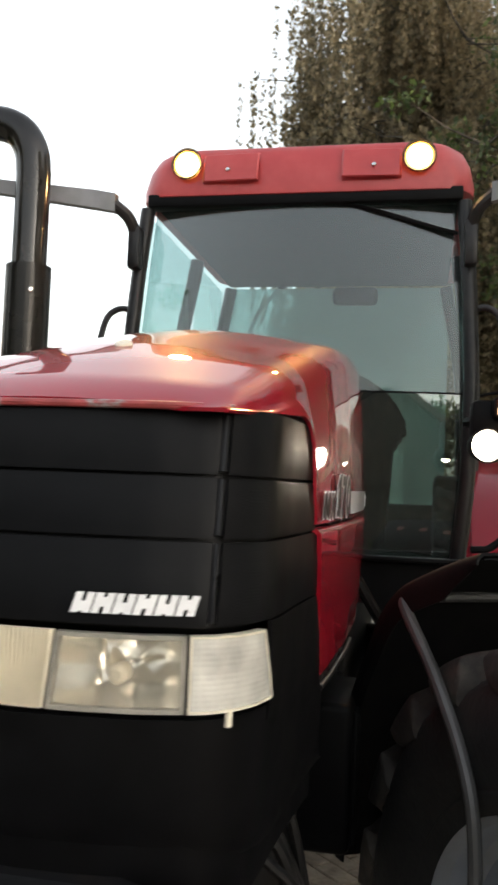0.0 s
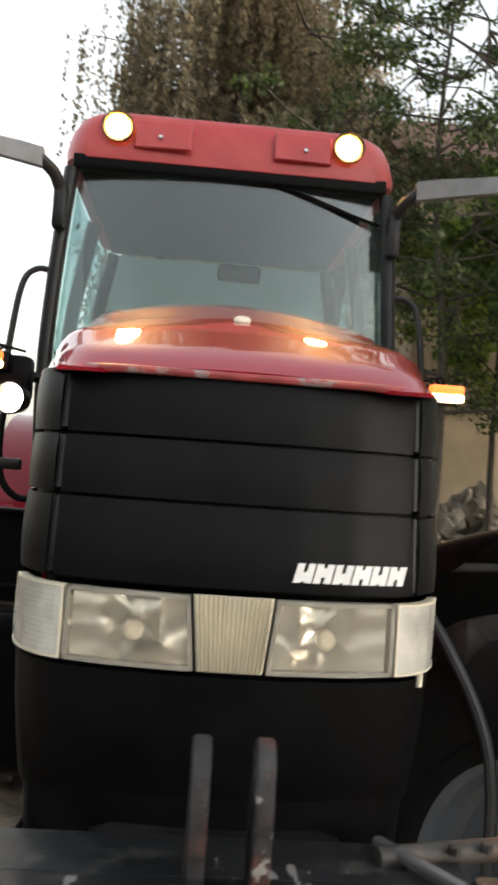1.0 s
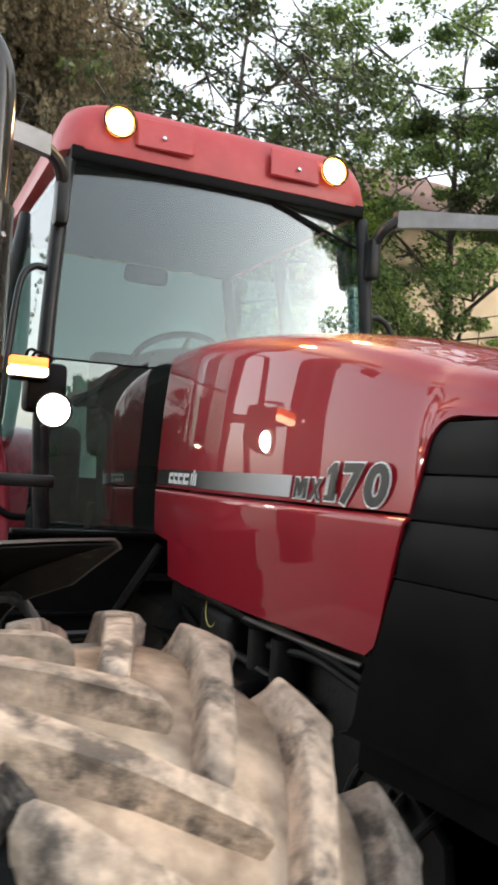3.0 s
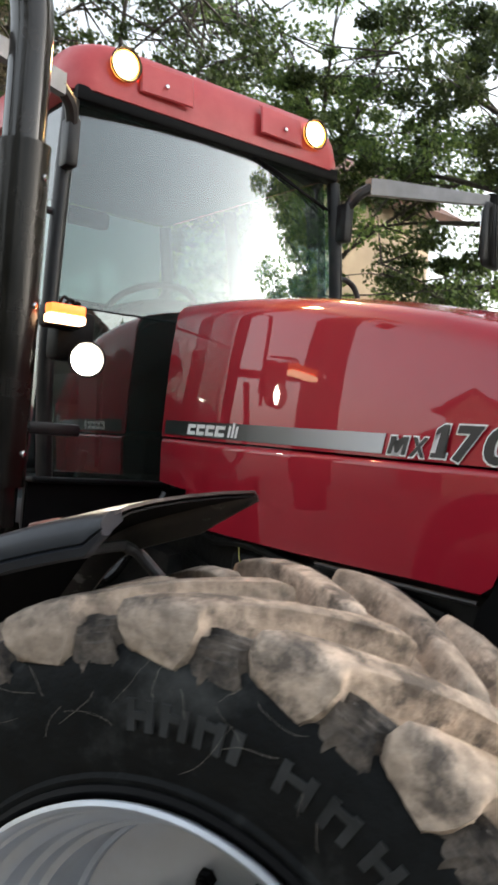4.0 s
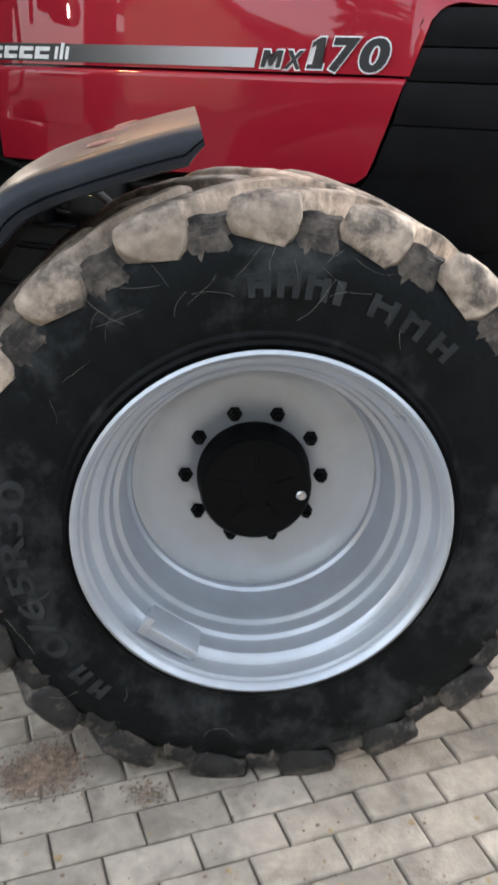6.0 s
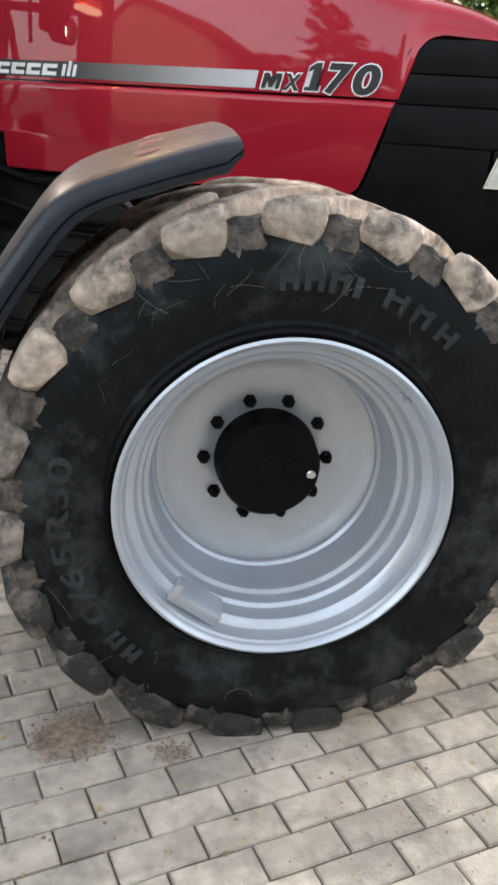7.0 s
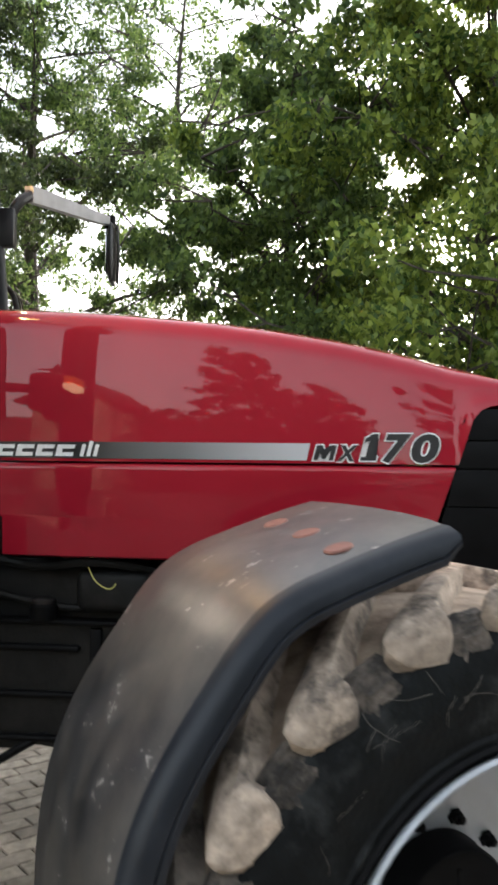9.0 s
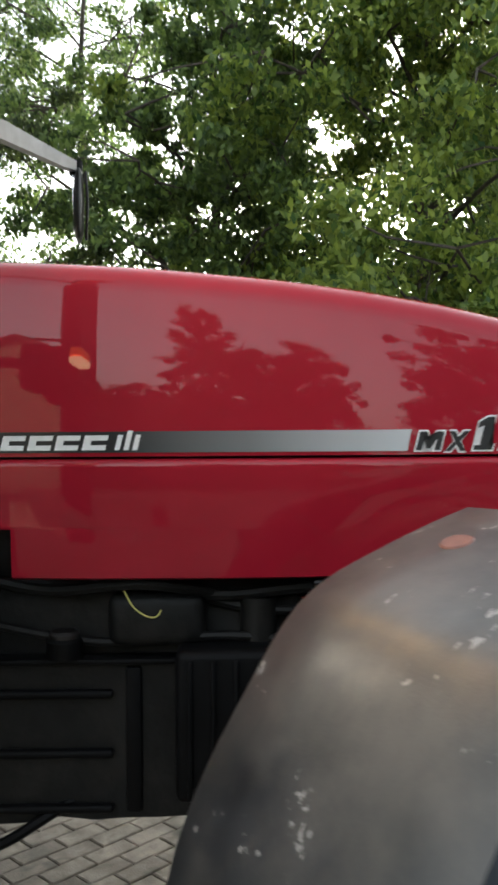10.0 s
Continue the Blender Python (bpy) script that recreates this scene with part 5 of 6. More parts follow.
for s in (-1, 1):
    put = side_spot(s)
    rows = [[put(a + (0.010 * q if k == 40 else 0), 1.612 + 0.050 * q, 0) for k, a in enumerate(np.linspace(0.0, 1.150, 41))] for q in (0, 0.5, 1)]
    strip = part("side_stripe", shell(loft(rows), 0.001), STRIPE, tractor, "grey and black fading stripe decal")
    # maker's mark as plain slabs
    start, sense = (0.185, 1) if s < 0 else (0.50, -1)
    def slab_place(x, z, h, put=put, start=start, sense=sense):
        return put(start + sense * x, 1.618 + z, h)
    for k in range(4):
        x = 0.066 * k
        slab_letters("maker_mark", [(x, x + 0.018, 0.0, 0.035), (x + 0.0175, x + 0.056, 0.0, 0.012), (x + 0.0175, x + 0.056, 0.023, 0.035)], WHITE, strip, slab_place)
    for k in range(3):
        x = 0.276 + 0.021 * k
        slab_letters("maker_mark", [(x, x + 0.012, 0.0, 0.036 + (0.010 if k == 1 else 0))], WHITE, strip, slab_place)

    def text_place(x, z, h, put=put, s=s):
        a = 1.168 + x if s < 0 else 1.168 + 0.385 - x
        return put(a, 1.613 + z, h)
    for material, lift, more in ((WHITE, 0.0004, 0.0038), (DECAL_BLACK, 0.0020, 0.0)):
        flat_shape("model_lettering", M_SHAPE, material, text_place, (0.001, 0.0), (0.058, 0.044), 0.25, more, lift, tractor)
        word("X", material, text_place, 0.043, 0.070 - more * 0.6, 0.25, 0.045 + more * 16, lift, "model_lettering", tractor, 0.050 + more * 1.2)
        flat_shape("model_number", ONE_SHAPE, material, text_place, (0.136, 0.0), (0.046, 0.078), 0.25, more, lift + 0.0008, tractor)
        for digit, x0, wide in (("7", 0.196, 0.070), ("0", 0.276, 0.078)):
            word(digit, material, text_place, 0.076, x0 - more, 0.25, 0.040 + more * 9, lift + 0.0008, "model_number", tractor, wide + 2 * more)


def grille_spot(x, z, h):
    p = nose_line(1.498 + z, x, x + 0.001, 0.0035 + h, 2)[0]
    return p


for k in range(6):
    x = 0.074 + 0.0262 * k
    slab_letters("badge_slab", [(x, x + 0.0095, 0.0, 0.025), (x + 0.0145, x + 0.0240, 0.0, 0.025), (x + 0.0090, x + 0.0150, 0.008 if k % 2 else 0.002, 0.020 if k % 2 else 0.014)], WHITE, tractor, grille_spot)
part("bonnet_badge", disc((0.0, -0.40, 1.888), (0, -0.5, 1), 0.015, 0.012, 16, 0.003), CREAM, tractor, "round bonnet badge")

WORN = mat("worn_rubber_letters", (0.027, 0.029, 0.030), 0.78, vary=0.5, scale=14, spec=0.3)


def wall_spot(a0, r0, turn):
    """Maps lettering onto the sidewall along a circle of radius r0 from the angle a0."""
    def place(x, z, h):
        a, r = a0 - turn * x / r0, r0 + z
        return (0.2812 + h - 0.10 * abs(r - 0.545) ** 1.0 * (r > 0.56), r * math.cos(a), r * math.sin(a))
    return place


for wheel, turn in ((bpy.data.objects["front_wheel"], 1), (bpy.data.objects["front_wheel.001"], 1)):
    # tyre size, then the maker's name as worn blocks
    word("0/65R30", WORN, wall_spot(radians(215), 0.508, turn), 0.052, 0.0, 0.0, 0.02, 0.003, "size_marking", wheel, 0.43)
    for k, a in enumerate((96, 90, 84, 78, 70, 62, 54, 230, 224)):
        wide = (0.042, 0.042, 0.042, 0.016, 0.052, 0.046, 0.046, 0.036, 0.036)[k]
        slab_letters("raised_letter", [(0.0, 0.013, 0.003, 0.049), (wide - 0.013, wide, 0.003, 0.049), (0.012, wide - 0.012, 0.020 + 0.006 * (k % 3), 0.032 + 0.006 * (k % 3))] if wide > 0.03 else [(0.0, wide, 0.003, 0.049)], WORN, wheel, wall_spot(radians(a), 0.512, turn), lean=0.0, thick=0.004)


# dry straw caught on the tyre
STRAW = mat("dry_straw", (0.29, 0.265, 0.23), 0.8)
rng = random.Random(11)
for k in range(28):
    a = radians(rng.choice((rng.uniform(70, 150), rng.uniform(60, 135), rng.uniform(160, 330))))
    r = rng.uniform(0.52, 0.625)
    way, curl = rng.uniform(0, 2 * math.pi), rng.gauss(0, 0.16)
    step = rng.uniform(0.008, 0.024)
    pts = []
    for q in range(6):
        pts.append((0.2835 + 0.0008 * q, r * math.cos(a), r * math.sin(a)))
        a += step * math.cos(way) / r
        r = min(0.63, max(0.44, r + step * math.sin(way)))
        way += curl + rng.gauss(0, 0.16)
    part("straw", tube(bend(pts, 4), rng.uniform(0.00012, 0.00026), 4), STRAW, bpy.data.objects["front_wheel"])


# ---- trees ----
def leaf_material(name, a, b, through=0.35):
    m = bpy.data.materials.new(name)
    m.use_nodes = True
    t = m.node_tree
    N, L = t.nodes.new, t.links.new
    geo = N("ShaderNodeNewGeometry")
    ramp = N("ShaderNodeValToRGB")
    ramp.color_ramp.elements[0].color, ramp.color_ramp.elements[1].color = (*a, 1), (*b, 1)
    L(geo.outputs["Random Per Island"], ramp.inputs["Fac"])
    pb = bsdf(m)
    L(ramp.outputs["Color"], pb.inputs["Base Color"])
    pb.inputs["Roughness"].default_value = 0.5
    tr = N("ShaderNodeBsdfTranslucent")
    L(ramp.outputs["Color"], tr.inputs["Color"])
    mx = N("ShaderNodeMixShader")
    mx.inputs["Fac"].default_value = through
    L(pb.outputs["BSDF"], mx.inputs[1])
    L(tr.outputs["BSDF"], mx.inputs[2])
    L(mx.outputs["Shader"], t.nodes["Material Output"].inputs["Surface"])
    return m


BARK = mat("tree_bark", (0.055, 0.045, 0.035), 0.9, vary=0.5, scale=12, bump=0.6, bump_scale=25)
LEAF_BIRCH = leaf_material("birch_leaves", (0.090, 0.080, 0.046), (0.38, 0.30, 0.18), 0.62)
LEAF_DARK = leaf_material("dark_leaves", (0.024, 0.040, 0.012), (0.10, 0.135, 0.036), 0.5)
LEAF_GREEN = leaf_material("green_leaves", (0.036, 0.072, 0.022), (0.20, 0.285, 0.070), 0.5)
LEAF_LIGHT = leaf_material("light_green_leaves", (0.036, 0.088, 0.018), (0.33, 0.41, 0.072), 0.5)


def leaves(name, centres, spreads, count, size, material, parent, rng, hang=0.0):
    """Bent leaves in clumps round the twig ends; with hang, along drooping strands."""
    pick = rng.integers(0, len(centres), count)
    d = rng.normal(0, 1, (count, 3))
    d *= (rng.random(count) ** 0.5 / np.linalg.norm(d, axis=1))[:, None]
    c = centres[pick] + d * spreads[pick][:, None] * np.array([1, 1, 0.62])
    if hang:
        strands = rng.integers(0, 9, count)
        angle = (pick * 7 + strands) * 2.399
        reach = 0.10 + 0.045 * strands
        long = hang * (0.45 + 0.55 * np.abs(np.modf(np.sin(pick * 12.99 + strands * 78.2) * 43758.5)[0]))
        q = rng.random(count)
        c = centres[pick] + np.stack([np.cos(angle) * reach, np.sin(angle) * reach, 0 * q], 1) * (spreads[pick] * 2.2)[:, None]
        c[:, 2] -= q * long
        c += rng.normal(0, 0.024, (count, 3))
    a = rng.normal(0, 1, (count, 3))
    a[:, 2] -= 2.4 if hang else 1.0
    a /= np.linalg.norm(a, axis=1)[:, None]
    b = np.cross(a, rng.normal(0, 1, (count, 3)))
    b /= np.linalg.norm(b, axis=1)[:, None]
    n = np.cross(a, b)
    s = size * rng.uniform(0.6, 1.3, count)[:, None]
    co = np.stack([c - a * s, c + b * s * 0.55 + n * s * 0.15, c + a * s, c - b * s * 0.55 + n * s * 0.15], 1).reshape(-1, 3)
    me = bpy.data.meshes.new(name)
    idx = np.arange(count * 4).reshape(-1, 4)
    me.vertices.add(count * 4)
    me.vertices.foreach_set("co", co.astype(np.float32).ravel())
    tri = np.concatenate([idx[:, [0, 1, 2]], idx[:, [0, 2, 3]]], 1).reshape(-1)
    me.loops.add(len(tri))
    me.loops.foreach_set("vertex_index", tri.astype(np.int32))
    me.polygons.add(count * 2)
    me.polygons.foreach_set("loop_start", np.arange(0, len(tri), 3, dtype=np.int32))
    me.update(calc_edges=True)
    me.materials.append(material)
    ob = new(name, me)
    ob.parent = parent
    return ob


def tree(name, label, at, height, spread, trunk_r, bare, count, size, material, seed, hang=0.0, lean=(0, 0), limbs=16, puff=0.42, squash=1.0, stems=1):
    rng = np.random.default_rng(seed)
    root = thing(name, label, "tree", at=Matrix.Translation(at))
    top = np.array([lean[0], lean[1], height])
    wob = rng.normal(0, 0.010 * height, (6, 2))
    wob[0] = 0
    trunk = [tuple(np.array([wob[i, 0], wob[i, 1], 0]) + top * (i / 5) * 0.93) for i in range(6)]
    line = bend(trunk, 4)
    rad = [trunk_r * (1.25 if i == 0 else 1) * (1 - 0.88 * i / (len(line) - 1)) for i in range(len(line))]
    bm = tube(line, rad, 10)
    ends, spreads = [], []
    for k in range(limbs):
        q = bare + (0.98 - bare) * (k + rng.random()) / limbs
        i = min(len(line) - 2, int(q * (len(line) - 1)))
        p = np.array(line[i])
        ang = k * 2.4 + rng.normal(0, 0.4)
        up = (q - bare) / (1 - bare)
        reach = spread * (0.30 + 0.70 * math.sin(math.pi * (0.22 + 0.70 * up))) * rng.uniform(0.7, 1.15)
        rise = rng.uniform(0.1, 0.65) * reach * squash
        d = np.array([math.cos(ang), math.sin(ang), 0])
        pts = [p, p + d * reach * 0.35 + [0, 0, rise * 0.5], p + d * reach * 0.7 + [0, 0, rise * 0.9], p + d * reach + [0, 0, rise * (1.0 if not hang else 0.7)]]
        r0 = rad[i] * 0.5
        tube(bend([tuple(x) for x in pts], 3), list(np.linspace(r0, 0.010, 10)), 6, bm)
        for f in (0.5, 0.78, 1.0):
            base = pts[0] * (1 - f) + pts[3] * f + [0, 0, rise * 0.15]
            for _ in range(3):
                tip = base + rng.normal(0, 1, 3) * spread * np.array([0.20, 0.20, 0.13]) * (0.5 + f)
                tube([tuple(base), tuple((base + tip) / 2 + rng.normal(0, 0.04, 3)), tuple(tip)], [0.016, 0.010, 0.004], 4, bm)
                ends.append(tip)
                spreads.append(puff * rng.uniform(0.45, 1.15))
    part("trunk", bm, BARK, root, "dark trunk with limbs")
    leaves("crown", np.array(ends), np.array(spreads), count, size, material, root, rng, hang)
    return root


tree("weeping_birch", "tall weeping birch with dark hanging foliage", (0.36, 9.8, -0.1), 10.5, 1.55, 0.16, 0.36, 160000, 0.038, LEAF_BIRCH, 3, hang=2.4, limbs=38)
tree("weeping_birch", "tall weeping birch with dark hanging foliage", (1.8, 12.2, -0.1), 10.5, 1.4, 0.15, 0.60, 26000, 0.036, LEAF_BIRCH, 4, hang=2.0, limbs=28)
tree("pine_tree", "slim pine with a bare trunk and green upper branches", (2.55, 7.4, -0.1), 9.0, 1.7, 0.075, 0.34, 19000, 0.036, LEAF_DARK, 15, limbs=26, puff=0.34, squash=0.4)
tree("alder_tree", "tall thin tree with sparse dark crown", (6.2, 12.0, -0.1), 11.0, 2.0, 0.13, 0.22, 18000, 0.040, LEAF_DARK, 5, limbs=26, puff=0.36)
tree("young_maple", "slender young maple with bright green leaves", (3.6, 8.6, -0.1), 5.6, 1.2, 0.06, 0.62, 20000, 0.045, LEAF_LIGHT, 31, limbs=16, puff=0.36)
tree("locust_tree", "tall tree with loose green branches", (6.4, 8.6, -0.1), 9.0, 2.6, 0.13, 0.15, 54000, 0.038, LEAF_GREEN, 6, limbs=24, puff=0.40)
tree("locust_tree", "tall tree with a thick dark trunk", (7.6, 5.9, -0.1), 9.5, 2.6, 0.19, 0.22, 72000, 0.038, LEAF_DARK, 7, limbs=22, puff=0.40)
tree("ash_tree", "loose leafy tree with a straight trunk", (9.8, 4.8, -0.1), 9.5, 2.2, 0.19, 0.34, 36000, 0.038, LEAF_GREEN, 8, limbs=20, puff=0.40)
tree("maple_tree", "dense green maple with gaps of sky", (7.4, 0.75, -0.1), 6.9, 1.75, 0.13, 0.16, 50000, 0.048, LEAF_GREEN, 9, limbs=32, puff=0.38)
tree("alder_tree", "tall thin tree with a high loose crown", (12.5, 3.1, -0.1), 11.5, 1.9, 0.15, 0.56, 14000, 0.045, LEAF_GREEN, 23, limbs=22, puff=0.40)
tree("hornbeam_tree", "dark dense hornbeam behind the maples", (11.5, -4.6, -0.1), 8.0, 2.4, 0.2, 0.04, 70000, 0.060, LEAF_DARK, 17, limbs=34, puff=0.55)
tree("maple_tree", "dense bright green maple with yellowing leaves", (6.6, -1.5, -0.1), 8.0, 2.2, 0.14, 0.10, 98000, 0.047, LEAF_LIGHT, 10, limbs=44, puff=0.48)


# ---- beige house behind the trees ----
def house(name, label, at, turn, wide, deep, eaves, ridge, wall_m, roof_m, windows=()):
    root = thing(name, label, "house", at=Matrix.Translation(at) @ Matrix.Rotation(turn, 4, "Z"))
    w, d = wide / 2, deep / 2
    part("wall", loft([[(-w, -d, 0), (w, -d, 0), (w, d, 0), (-w, d, 0)], [(-w, -d, eaves), (w, -d, eaves), (w, d, eaves), (-w, d, eaves)]], True), wall_m, root, smooth=False)
    for s in (-1, 1):
        part("gable", plate([(-d, eaves), (d, eaves), (0, ridge)], "x", s * w - 0.1, 0.2), wall_m, root, smooth=False)
    for s in (-1, 1):
        part("roof", shell(loft([[(-w - 0.4, s * (d + 0.4), eaves - 0.15), (w + 0.4, s * (d + 0.4), eaves - 0.15)], [(-w - 0.4, 0, ridge + 0.12), (w + 0.4, 0, ridge + 0.12)]]), 0.15), roof_m, root, smooth=False)
    for x, z, ww, hh in windows:
        win = part("window", box((ww, 0.1, hh), (x, -d - 0.02, z), 0.02), WHITE, root)
        part("pane", box((ww - 0.16, 0.04, hh - 0.16), (x, -d - 0.07, z), 0.01), DECAL_BLACK, win)
    return root


PLASTER = mat("beige_plaster", (0.42, 0.34, 0.24), 0.9, vary=0.12, scale=3, second=(0.30, 0.25, 0.18), amount=0.5, patch=0.8)
TILES = mat("brown_roof", (0.12, 0.06, 0.045), 0.8, vary=0.3, scale=6)
BOARDS = mat("weathered_boards", (0.075, 0.060, 0.045), 0.85, vary=0.4, scale=5, second=(0.04, 0.034, 0.028), amount=0.6, patch=1.2)
house("beige_house", "beige plastered house behind the trees", (7.0, 13.5, 0), radians(0), 8.0, 6, 6.3, 8.0, PLASTER, TILES)
house("farm_house", "plastered farmhouse across the yard", (-17.0, 7.6, 0), 0, 8, 3.6, 4.4, 5.7, PLASTER, TILES, ((-2.5, 1.8, 1.2, 1.4), (1.5, 1.8, 1.2, 1.4)))
house("long_shed", "long low shed with a brown roof across the yard", (-19.5, 7.0, 0), radians(90), 15, 5, 2.9, 4.3, BOARDS, TILES)
house("barn", "dark boarded barn across the yard", (2.2, -17.0, 0), radians(90), 8, 13, 2.3, 4.5, BOARDS, TILES)
tree("yard_tree", "round leafy tree across the yard", (-12.5, -6.0, -0.1), 7.5, 2.6, 0.2, 0.2, 30000, 0.075, LEAF_DARK, 12, limbs=26)


for k, (x, y, h, w) in enumerate(((-12.0, 1.7, 7.3, 1.0), (-12.6, 0.6, 6.3, 1.2), (-12.2, -0.5, 6.0, 1.0), (-14.0, 4.2, 4.6, 1.3), (-13.5, -4.4, 6.6, 1.3))):
    tree("spruce_tree", "dark spruce with layered branches across the yard", (x, y, -0.1), h, w, 0.12, 0.10, 20000, 0.060, LEAF_DARK, 60 + k, limbs=30, puff=0.34, squash=-0.3)


def stone_heap(at, count, seed):
    """A heap of field stones against the house."""
    rng = random.Random(seed)
    bm = bmesh.new()
    for k in range(count):
        x, y = rng.gauss(0, 0.75), rng.gauss(0, 0.35)
        top = 1.55 * math.exp(-(x / 0.95) ** 2 - (y / 0.55) ** 2)
        r = rng.uniform(0.10, 0.22)
        m = Matrix.Translation((at[0] + x, at[1] + y, max(r * 0.5, top * rng.uniform(0.75, 1.0)))) @ Euler((rng.uniform(0, 3), rng.uniform(0, 3), rng.uniform(0, 3))).to_matrix().to_4x4() @ Matrix.Diagonal((r, r * rng.uniform(0.6, 0.9), r * rng.uniform(0.5, 0.8), 1))
        made = bmesh.ops.create_icosphere(bm, subdivisions=1, radius=1.0, matrix=m)
        for v in made["verts"]:
            v.co += Vector((rng.gauss(0, 0.1), rng.gauss(0, 0.1), rng.gauss(0, 0.1))) * r
    me = bpy.data.meshes.new("stone_heap")
    bm.to_mesh(me)
    bm.free()
    me.materials.append(mat("field_stone", (0.26, 0.23, 0.19), 0.9, vary=0.35, scale=9, bump=0.3, bump_scale=30, second=(0.15, 0.13, 0.11), amount=0.6, patch=3))
    tagged(new("stone_heap", me), "heap of grey-brown field stones by the house wall", "stones", kind="stuff")


stone_heap((3.75, 9.6, 0), 150, 8)

def red_post(at):
    """A red steel post with a bent lever at its head."""
    post = thing("red_post", "red painted steel post with a bent lever", "post", at=Matrix.Translation(at))
    part("shaft", tube([(0, 0, 0), (0, 0, 1.12), (0.0, 0.01, 1.26)], [0.045, 0.045, 0.040], 14), RED_STEEL, post)
    part("foot_plate", disc((0, 0, 0), (0, 0, 1), 0.13, 0.014, 24, 0.004), RED_STEEL, post)
    part("lever", tube(bend([(0, 0.06, 1.40), (0, 0.01, 1.30), (0, -0.04, 1.24), (0, -0.07, 1.21), (0, -0.035, 1.16), (0, -0.03, 1.08)], 5), 0.028, 10), RED_STEEL, post)
    part("collar", disc((0, 0, 1.08), (0, 0, 1), 0.058, 0.05, 20, 0.008), STEEL_BLACK, post)


RED_STEEL = mat("red_painted_steel", (0.42, 0.012, 0.025), 0.45, vary=0.15, scale=12, second=(0.20, 0.05, 0.035), amount=0.4)
red_post((2.5, -1.0, 0.0))

# trees in front of the tractor, across the yard
for k, (x, y, h) in enumerate(((-7.5, -13.0, 4.6), (-3.5, -15.5, 3.4), (0.5, -16.0, 3.1), (4.5, -17.0, 3.2), (-11.0, -8.5, 7.5))):
    tree("yard_tree", "leafy tree across the yard", (x, y, -0.1), h, 2.9, 0.2, 0.10, 26000, 0.10, LEAF_DARK, 20 + k, limbs=26, puff=0.6)


# ---- paving ----
PAVER = mat("concrete_paver", (0.44, 0.374, 0.300), 0.85, vary=0.12, scale=30, bump=0.3, bump_scale=120, second=(0.19, 0.165, 0.135), amount=0.75, patch=5, spread=(0.46, 0.70), shuffle=True)


def vary_by_object(m, low, high):
    t = m.node_tree
    N, L = t.nodes.new, t.links.new
    b = bsdf(m)
    old = b.inputs["Base Color"].links[0].from_socket
    info, geo = N("ShaderNodeObjectInfo"), N("ShaderNodeNewGeometry")
    add = N("ShaderNodeMath")
    L(info.outputs["Random"], add.inputs[0])
    L(geo.outputs["Random Per Island"], add.inputs[1])
    fr = N("ShaderNodeMath")
    fr.operation = "FRACT"
    L(add.outputs["Value"], fr.inputs[0])
    mr = N("ShaderNodeMapRange")
    mr.inputs["To Min"].default_value, mr.inputs["To Max"].default_value = low, high
    L(fr.outputs["Value"], mr.inputs["Value"])
    mx = N("ShaderNodeMix")
    mx.data_type, mx.blend_type = "RGBA", "MULTIPLY"
    mx.inputs["Factor"].default_value = 1
    L(old, mx.inputs["A"])
    L(mr.outputs["Result"], mx.inputs["B"])
    L(mx.outputs["Result"], b.inputs["Base Color"])


def stain(m, low):
    """Worn traffic stains that run on over joints, in the world's own measure."""
    t = m.node_tree
    N, L = t.nodes.new, t.links.new
    b = bsdf(m)
    old = b.inputs["Base Color"].links[0].from_socket
    geo, mul = N("ShaderNodeNewGeometry"), N("ShaderNodeMath")
    mul.operation = "MULTIPLY"
    for k, (scale, lo, hi) in enumerate(((2.6, 0.30, 0.55), (11.0, 0.25, 0.50))):
        ns, mr = N("ShaderNodeTexNoise"), N("ShaderNodeMapRange")
        ns.inputs["Scale"].default_value, ns.inputs["Detail"].default_value, ns.inputs["Distortion"].default_value = scale, 8, 0.6
        L(geo.outputs["Position"], ns.inputs["Vector"])
        mr.inputs["From Min"].default_value, mr.inputs["From Max"].default_value, mr.inputs["To Min"].default_value = lo, hi, low
        L(ns.outputs["Fac"], mr.inputs["Value"])
        L(mr.outputs["Result"], mul.inputs[k])
    mx = N("ShaderNodeMix")
    mx.data_type, mx.blend_type = "RGBA", "MULTIPLY"
    mx.inputs["Factor"].default_value = 1
    L(old, mx.inputs["A"])
    L(mul.outputs["Value"], mx.inputs["B"])
    L(mx.outputs["Result"], b.inputs["Base Color"])


stain(PAVER, 0.60)
vary_by_object(PAVER, 0.78, 1.14)
vary_by_object(LUG, 0.66, 1.10)
vary_by_object(LUG_MID, 0.6, 1.15)


def paver_shape(seed):
    """One 20 x 10 cm paver with worn, chamfered top edges, top at z = 0."""
    rng = random.Random(seed)
    a, b = 0.0990, 0.0486
    corners = [(-1, -1), (1, -1), (1, 1), (-1, 1)]
    low = [(x * (a + rng.uniform(-0.0012, 0.0008)), y * (b + rng.uniform(-0.0012, 0.0008))) for x, y in corners]
    cut = [rng.uniform(0.003, 0.007) for _ in corners]
    v = [(x, y, -0.05) for x, y in low] + [(x, y, -0.0045) for x, y in low]
    v += [(x - sx * c, y - sy * c, 0) for (x, y), (sx, sy), c in zip(low, corners, cut)]
    f = [(8, 9, 10, 11)]
    for i in range(4):
        j = (i + 1) % 4
        f += [(i, j, j + 4, i + 4), (i + 4, j + 4, j + 8, i + 8)]
    return v, f


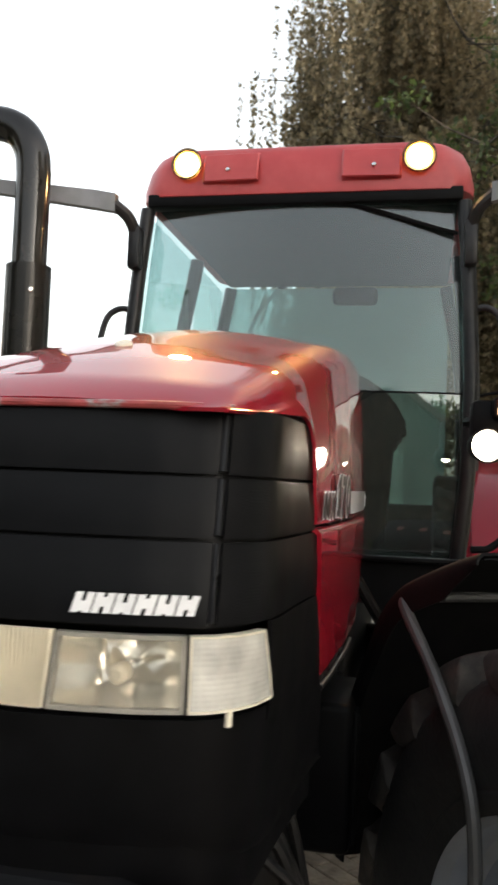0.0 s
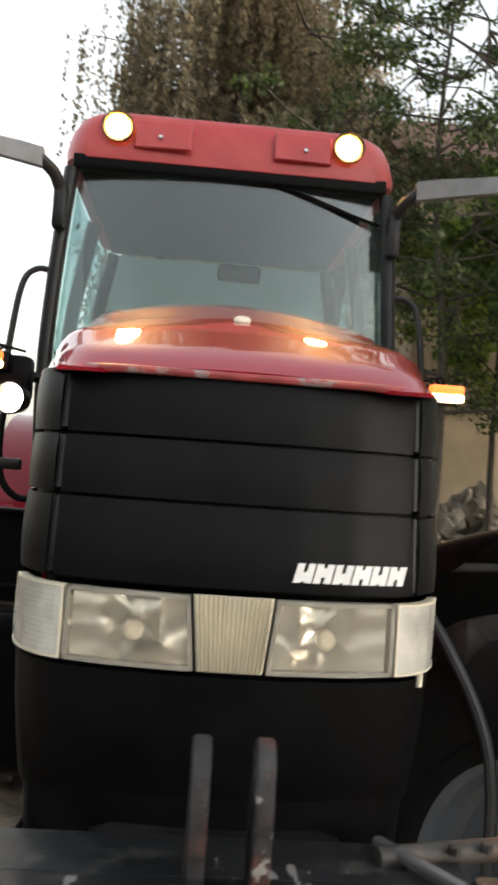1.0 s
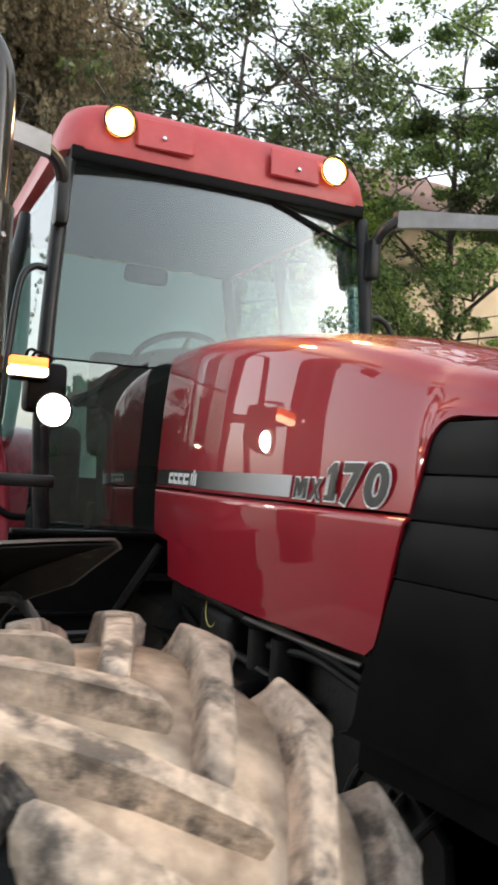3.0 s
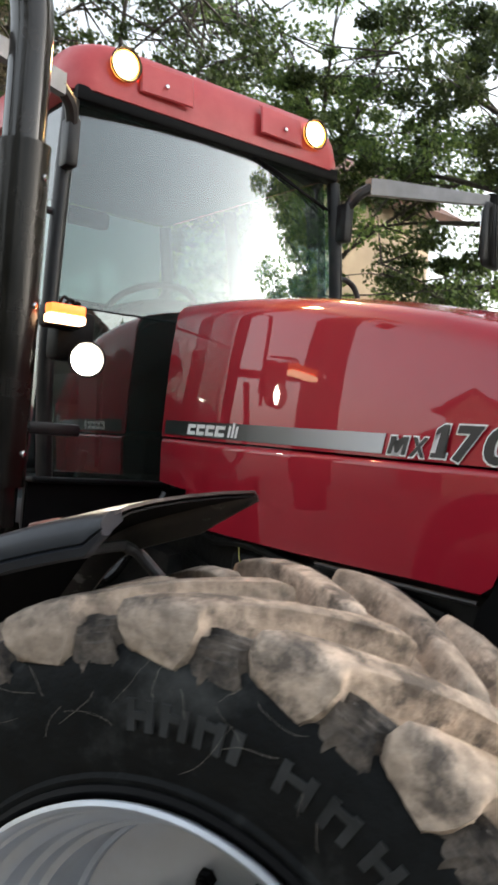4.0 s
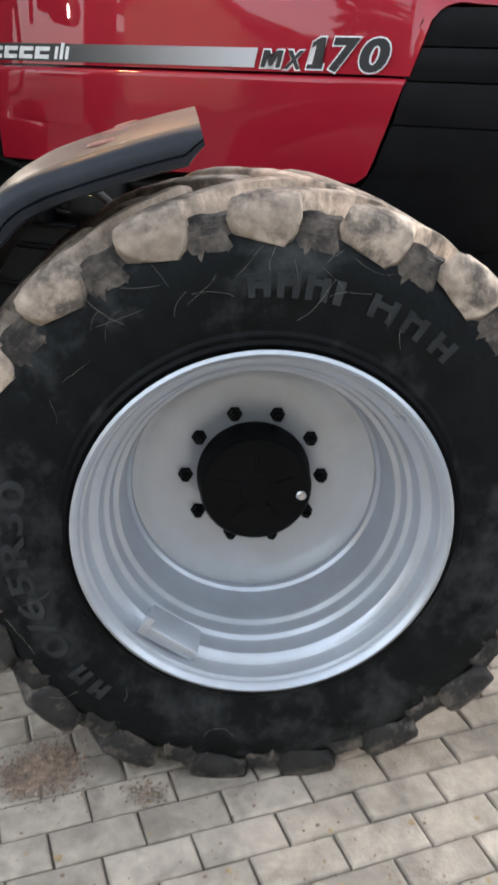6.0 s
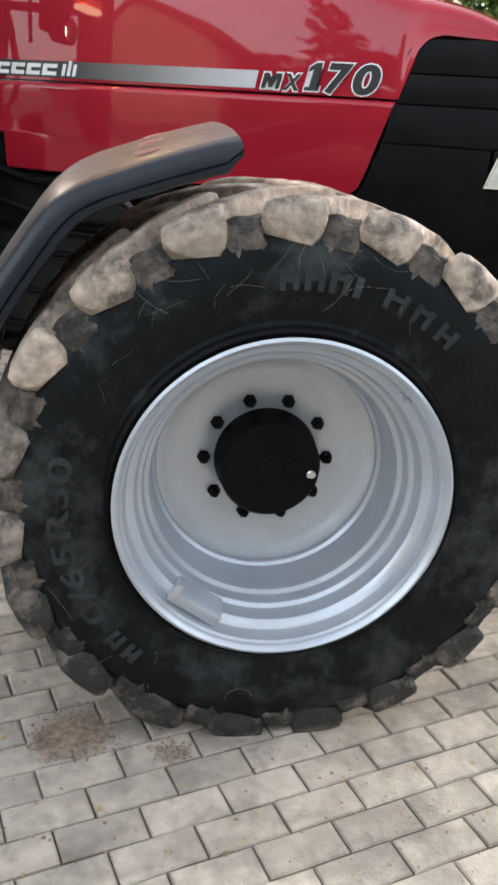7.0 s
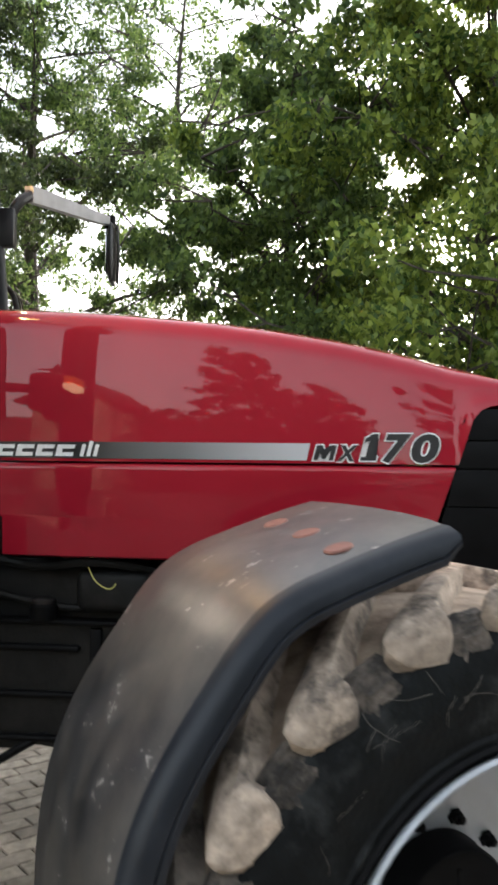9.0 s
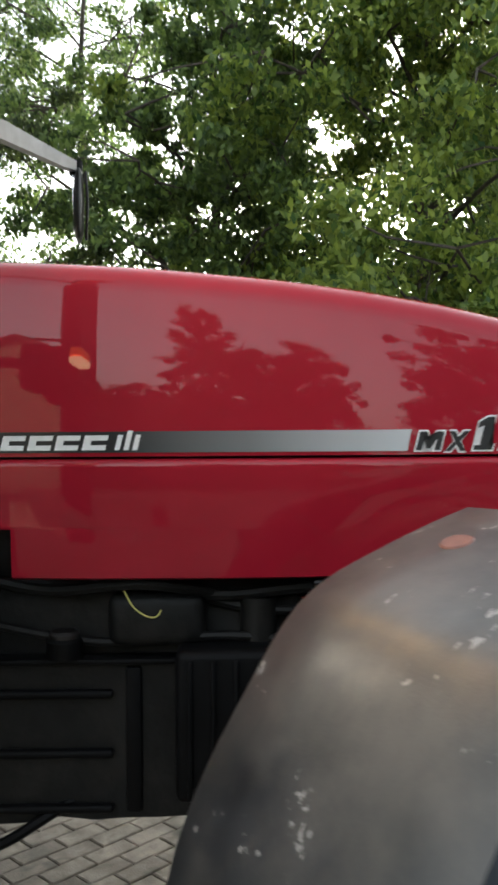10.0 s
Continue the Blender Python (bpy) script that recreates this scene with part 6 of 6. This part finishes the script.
def paving():
    bed = bmesh.new()
    bmesh.ops.create_grid(bed, x_segments=2, y_segments=2, size=6.0)
    for v in bed.verts:
        v.co = Vector((0.2 + v.co.x * 0.705, 0.8 + v.co.y * 0.772, -0.012))
    sand = mat("joint_sand", (0.13, 0.11, 0.09), 0.95, vary=0.3, scale=30)
    pave = tagged(part("pavement", bed, sand), "grey concrete block paving with sandy joints", "pavement", kind="structure")
    shapes, kinds = [paver_shape(k) for k in range(7)], []
    for v, f in shapes:
        me = bpy.data.meshes.new("paver")
        me.from_pydata(v, [], f)
        me.materials.append(PAVER)
        kinds.append(me)
    u, w = Vector((math.sqrt(0.5), -math.sqrt(0.5), 0)), Vector((math.sqrt(0.5), math.sqrt(0.5), 0))
    start = Vector((-1.567, 0.141, 0)) + u * 0.1017 - w * 0.05
    rng = random.Random(5)
    near, far = [], []
    for r in range(-80, 81):
        for c in range(-44, 45):
            p = start + u * (0.2035 * (c + 0.5 * (r % 2))) + w * (0.1015 * r)
            if abs(p.x - 0.2) > 4.2 or abs(p.y - 0.8) > 4.6:
                continue
            tilt = (rng.gauss(0, 0.006), rng.gauss(0, 0.006), rng.gauss(-0.001, 0.0012), rng.gauss(0, 0.006))
            d = abs(p.x + 1.45) / 1.0 + abs(p.y + 0.15) / 1.25
            (near if d < 1.25 else far).append((d, p, tilt))
    near.sort(key=lambda q: q[0])
    far += near[290:]
    turn = -math.pi / 4
    for d, p, (a, b, h, g) in near[:290]:
        ob = new("paver", kinds[rng.randrange(7)])
        ob.parent = pave
        ob.matrix_basis = Matrix.Translation((p.x, p.y, h)) @ Euler((a, b, turn + g)).to_matrix().to_4x4()
    verts, faces = [], []
    for d, p, (a, b, h, g) in far:
        m = Matrix.Translation((p.x, p.y, h)) @ Euler((a, b, turn + g)).to_matrix().to_4x4()
        n, (v, f) = len(verts), shapes[rng.randrange(7)]
        verts += [tuple(m @ Vector(q)) for q in v]
        faces += [tuple(i + n for i in q) for q in f]
    rest = bpy.data.meshes.new("paver_field")
    rest.from_pydata(verts, [], faces)
    rest.materials.append(PAVER)
    ob = new("paver_field", rest)
    ob.parent = pave
    tagged(ob, kind="stuff")


paving()


# ---- crumbs on the paving ----
def crumbs(name, label, category, spots, sizes, material, seed, flat=0.5):
    """Many irregular small lumps lying on the ground in one mesh."""
    rng = random.Random(seed)
    verts, faces = [], []
    for cx, cy, spread, count in spots:
        for _ in range(count):
            x, y = rng.gauss(cx, spread), rng.gauss(cy, spread)
            r = rng.uniform(*sizes) * rng.random() ** 0.6
            n = len(verts)
            for k in range(6):
                a = k * math.pi / 3 + rng.uniform(-0.3, 0.3)
                q = r * rng.uniform(0.7, 1.2)
                verts.append((x + q * math.cos(a), y + q * math.sin(a), 0.0005))
                verts.append((x + 0.6 * q * math.cos(a), y + 0.6 * q * math.sin(a), r * flat * rng.uniform(0.6, 1.1)))
            for k in range(6):
                a, b = n + 2 * k, n + 2 * ((k + 1) % 6)
                faces.append((a, b, b + 1, a + 1))
            faces.append(tuple(n + 2 * k + 1 for k in range(6)))
    me = bpy.data.meshes.new(name)
    me.from_pydata(verts, [], faces)
    me.materials.append(material)
    tagged(new(name, me), label, category, kind="stuff")


SOIL = mat("brown_soil", (0.24, 0.17, 0.12), 0.95, vary=0.4, scale=60, second=(0.09, 0.065, 0.05), amount=0.6, patch=20)
crumbs("soil_clump", "clump of brown soil fallen on the paving", "soil", [(-1.41, 0.11, 0.040, 2600), (-1.46, 0.15, 0.028, 1200), (-1.43, 0.12, 0.022, 900), (-1.37, -0.14, 0.022, 260)], (0.001, 0.006), SOIL, 41)
crumbs("soil_crumbs", "fine brown soil crumbs strewn over the paving", "soil", [(-1.25, -0.12, 0.10, 90), (-1.45, -0.25, 0.35, 200), (-1.35, -0.75, 0.12, 90), (-1.6, 0.0, 0.5, 200)], (0.0015, 0.006), SOIL, 43, flat=0.35)
LITTER = mat("dry_leaf_litter", (0.30, 0.22, 0.12), 0.9, vary=0.4, scale=30)
crumbs("dry_litter", "dry leaf scraps scattered on the paving", "litter", [(-1.55, -0.1, 0.35, 40), (-1.3, -0.7, 0.25, 26), (-1.8, 0.1, 0.4, 30)], (0.003, 0.012), LITTER, 42, flat=0.12)
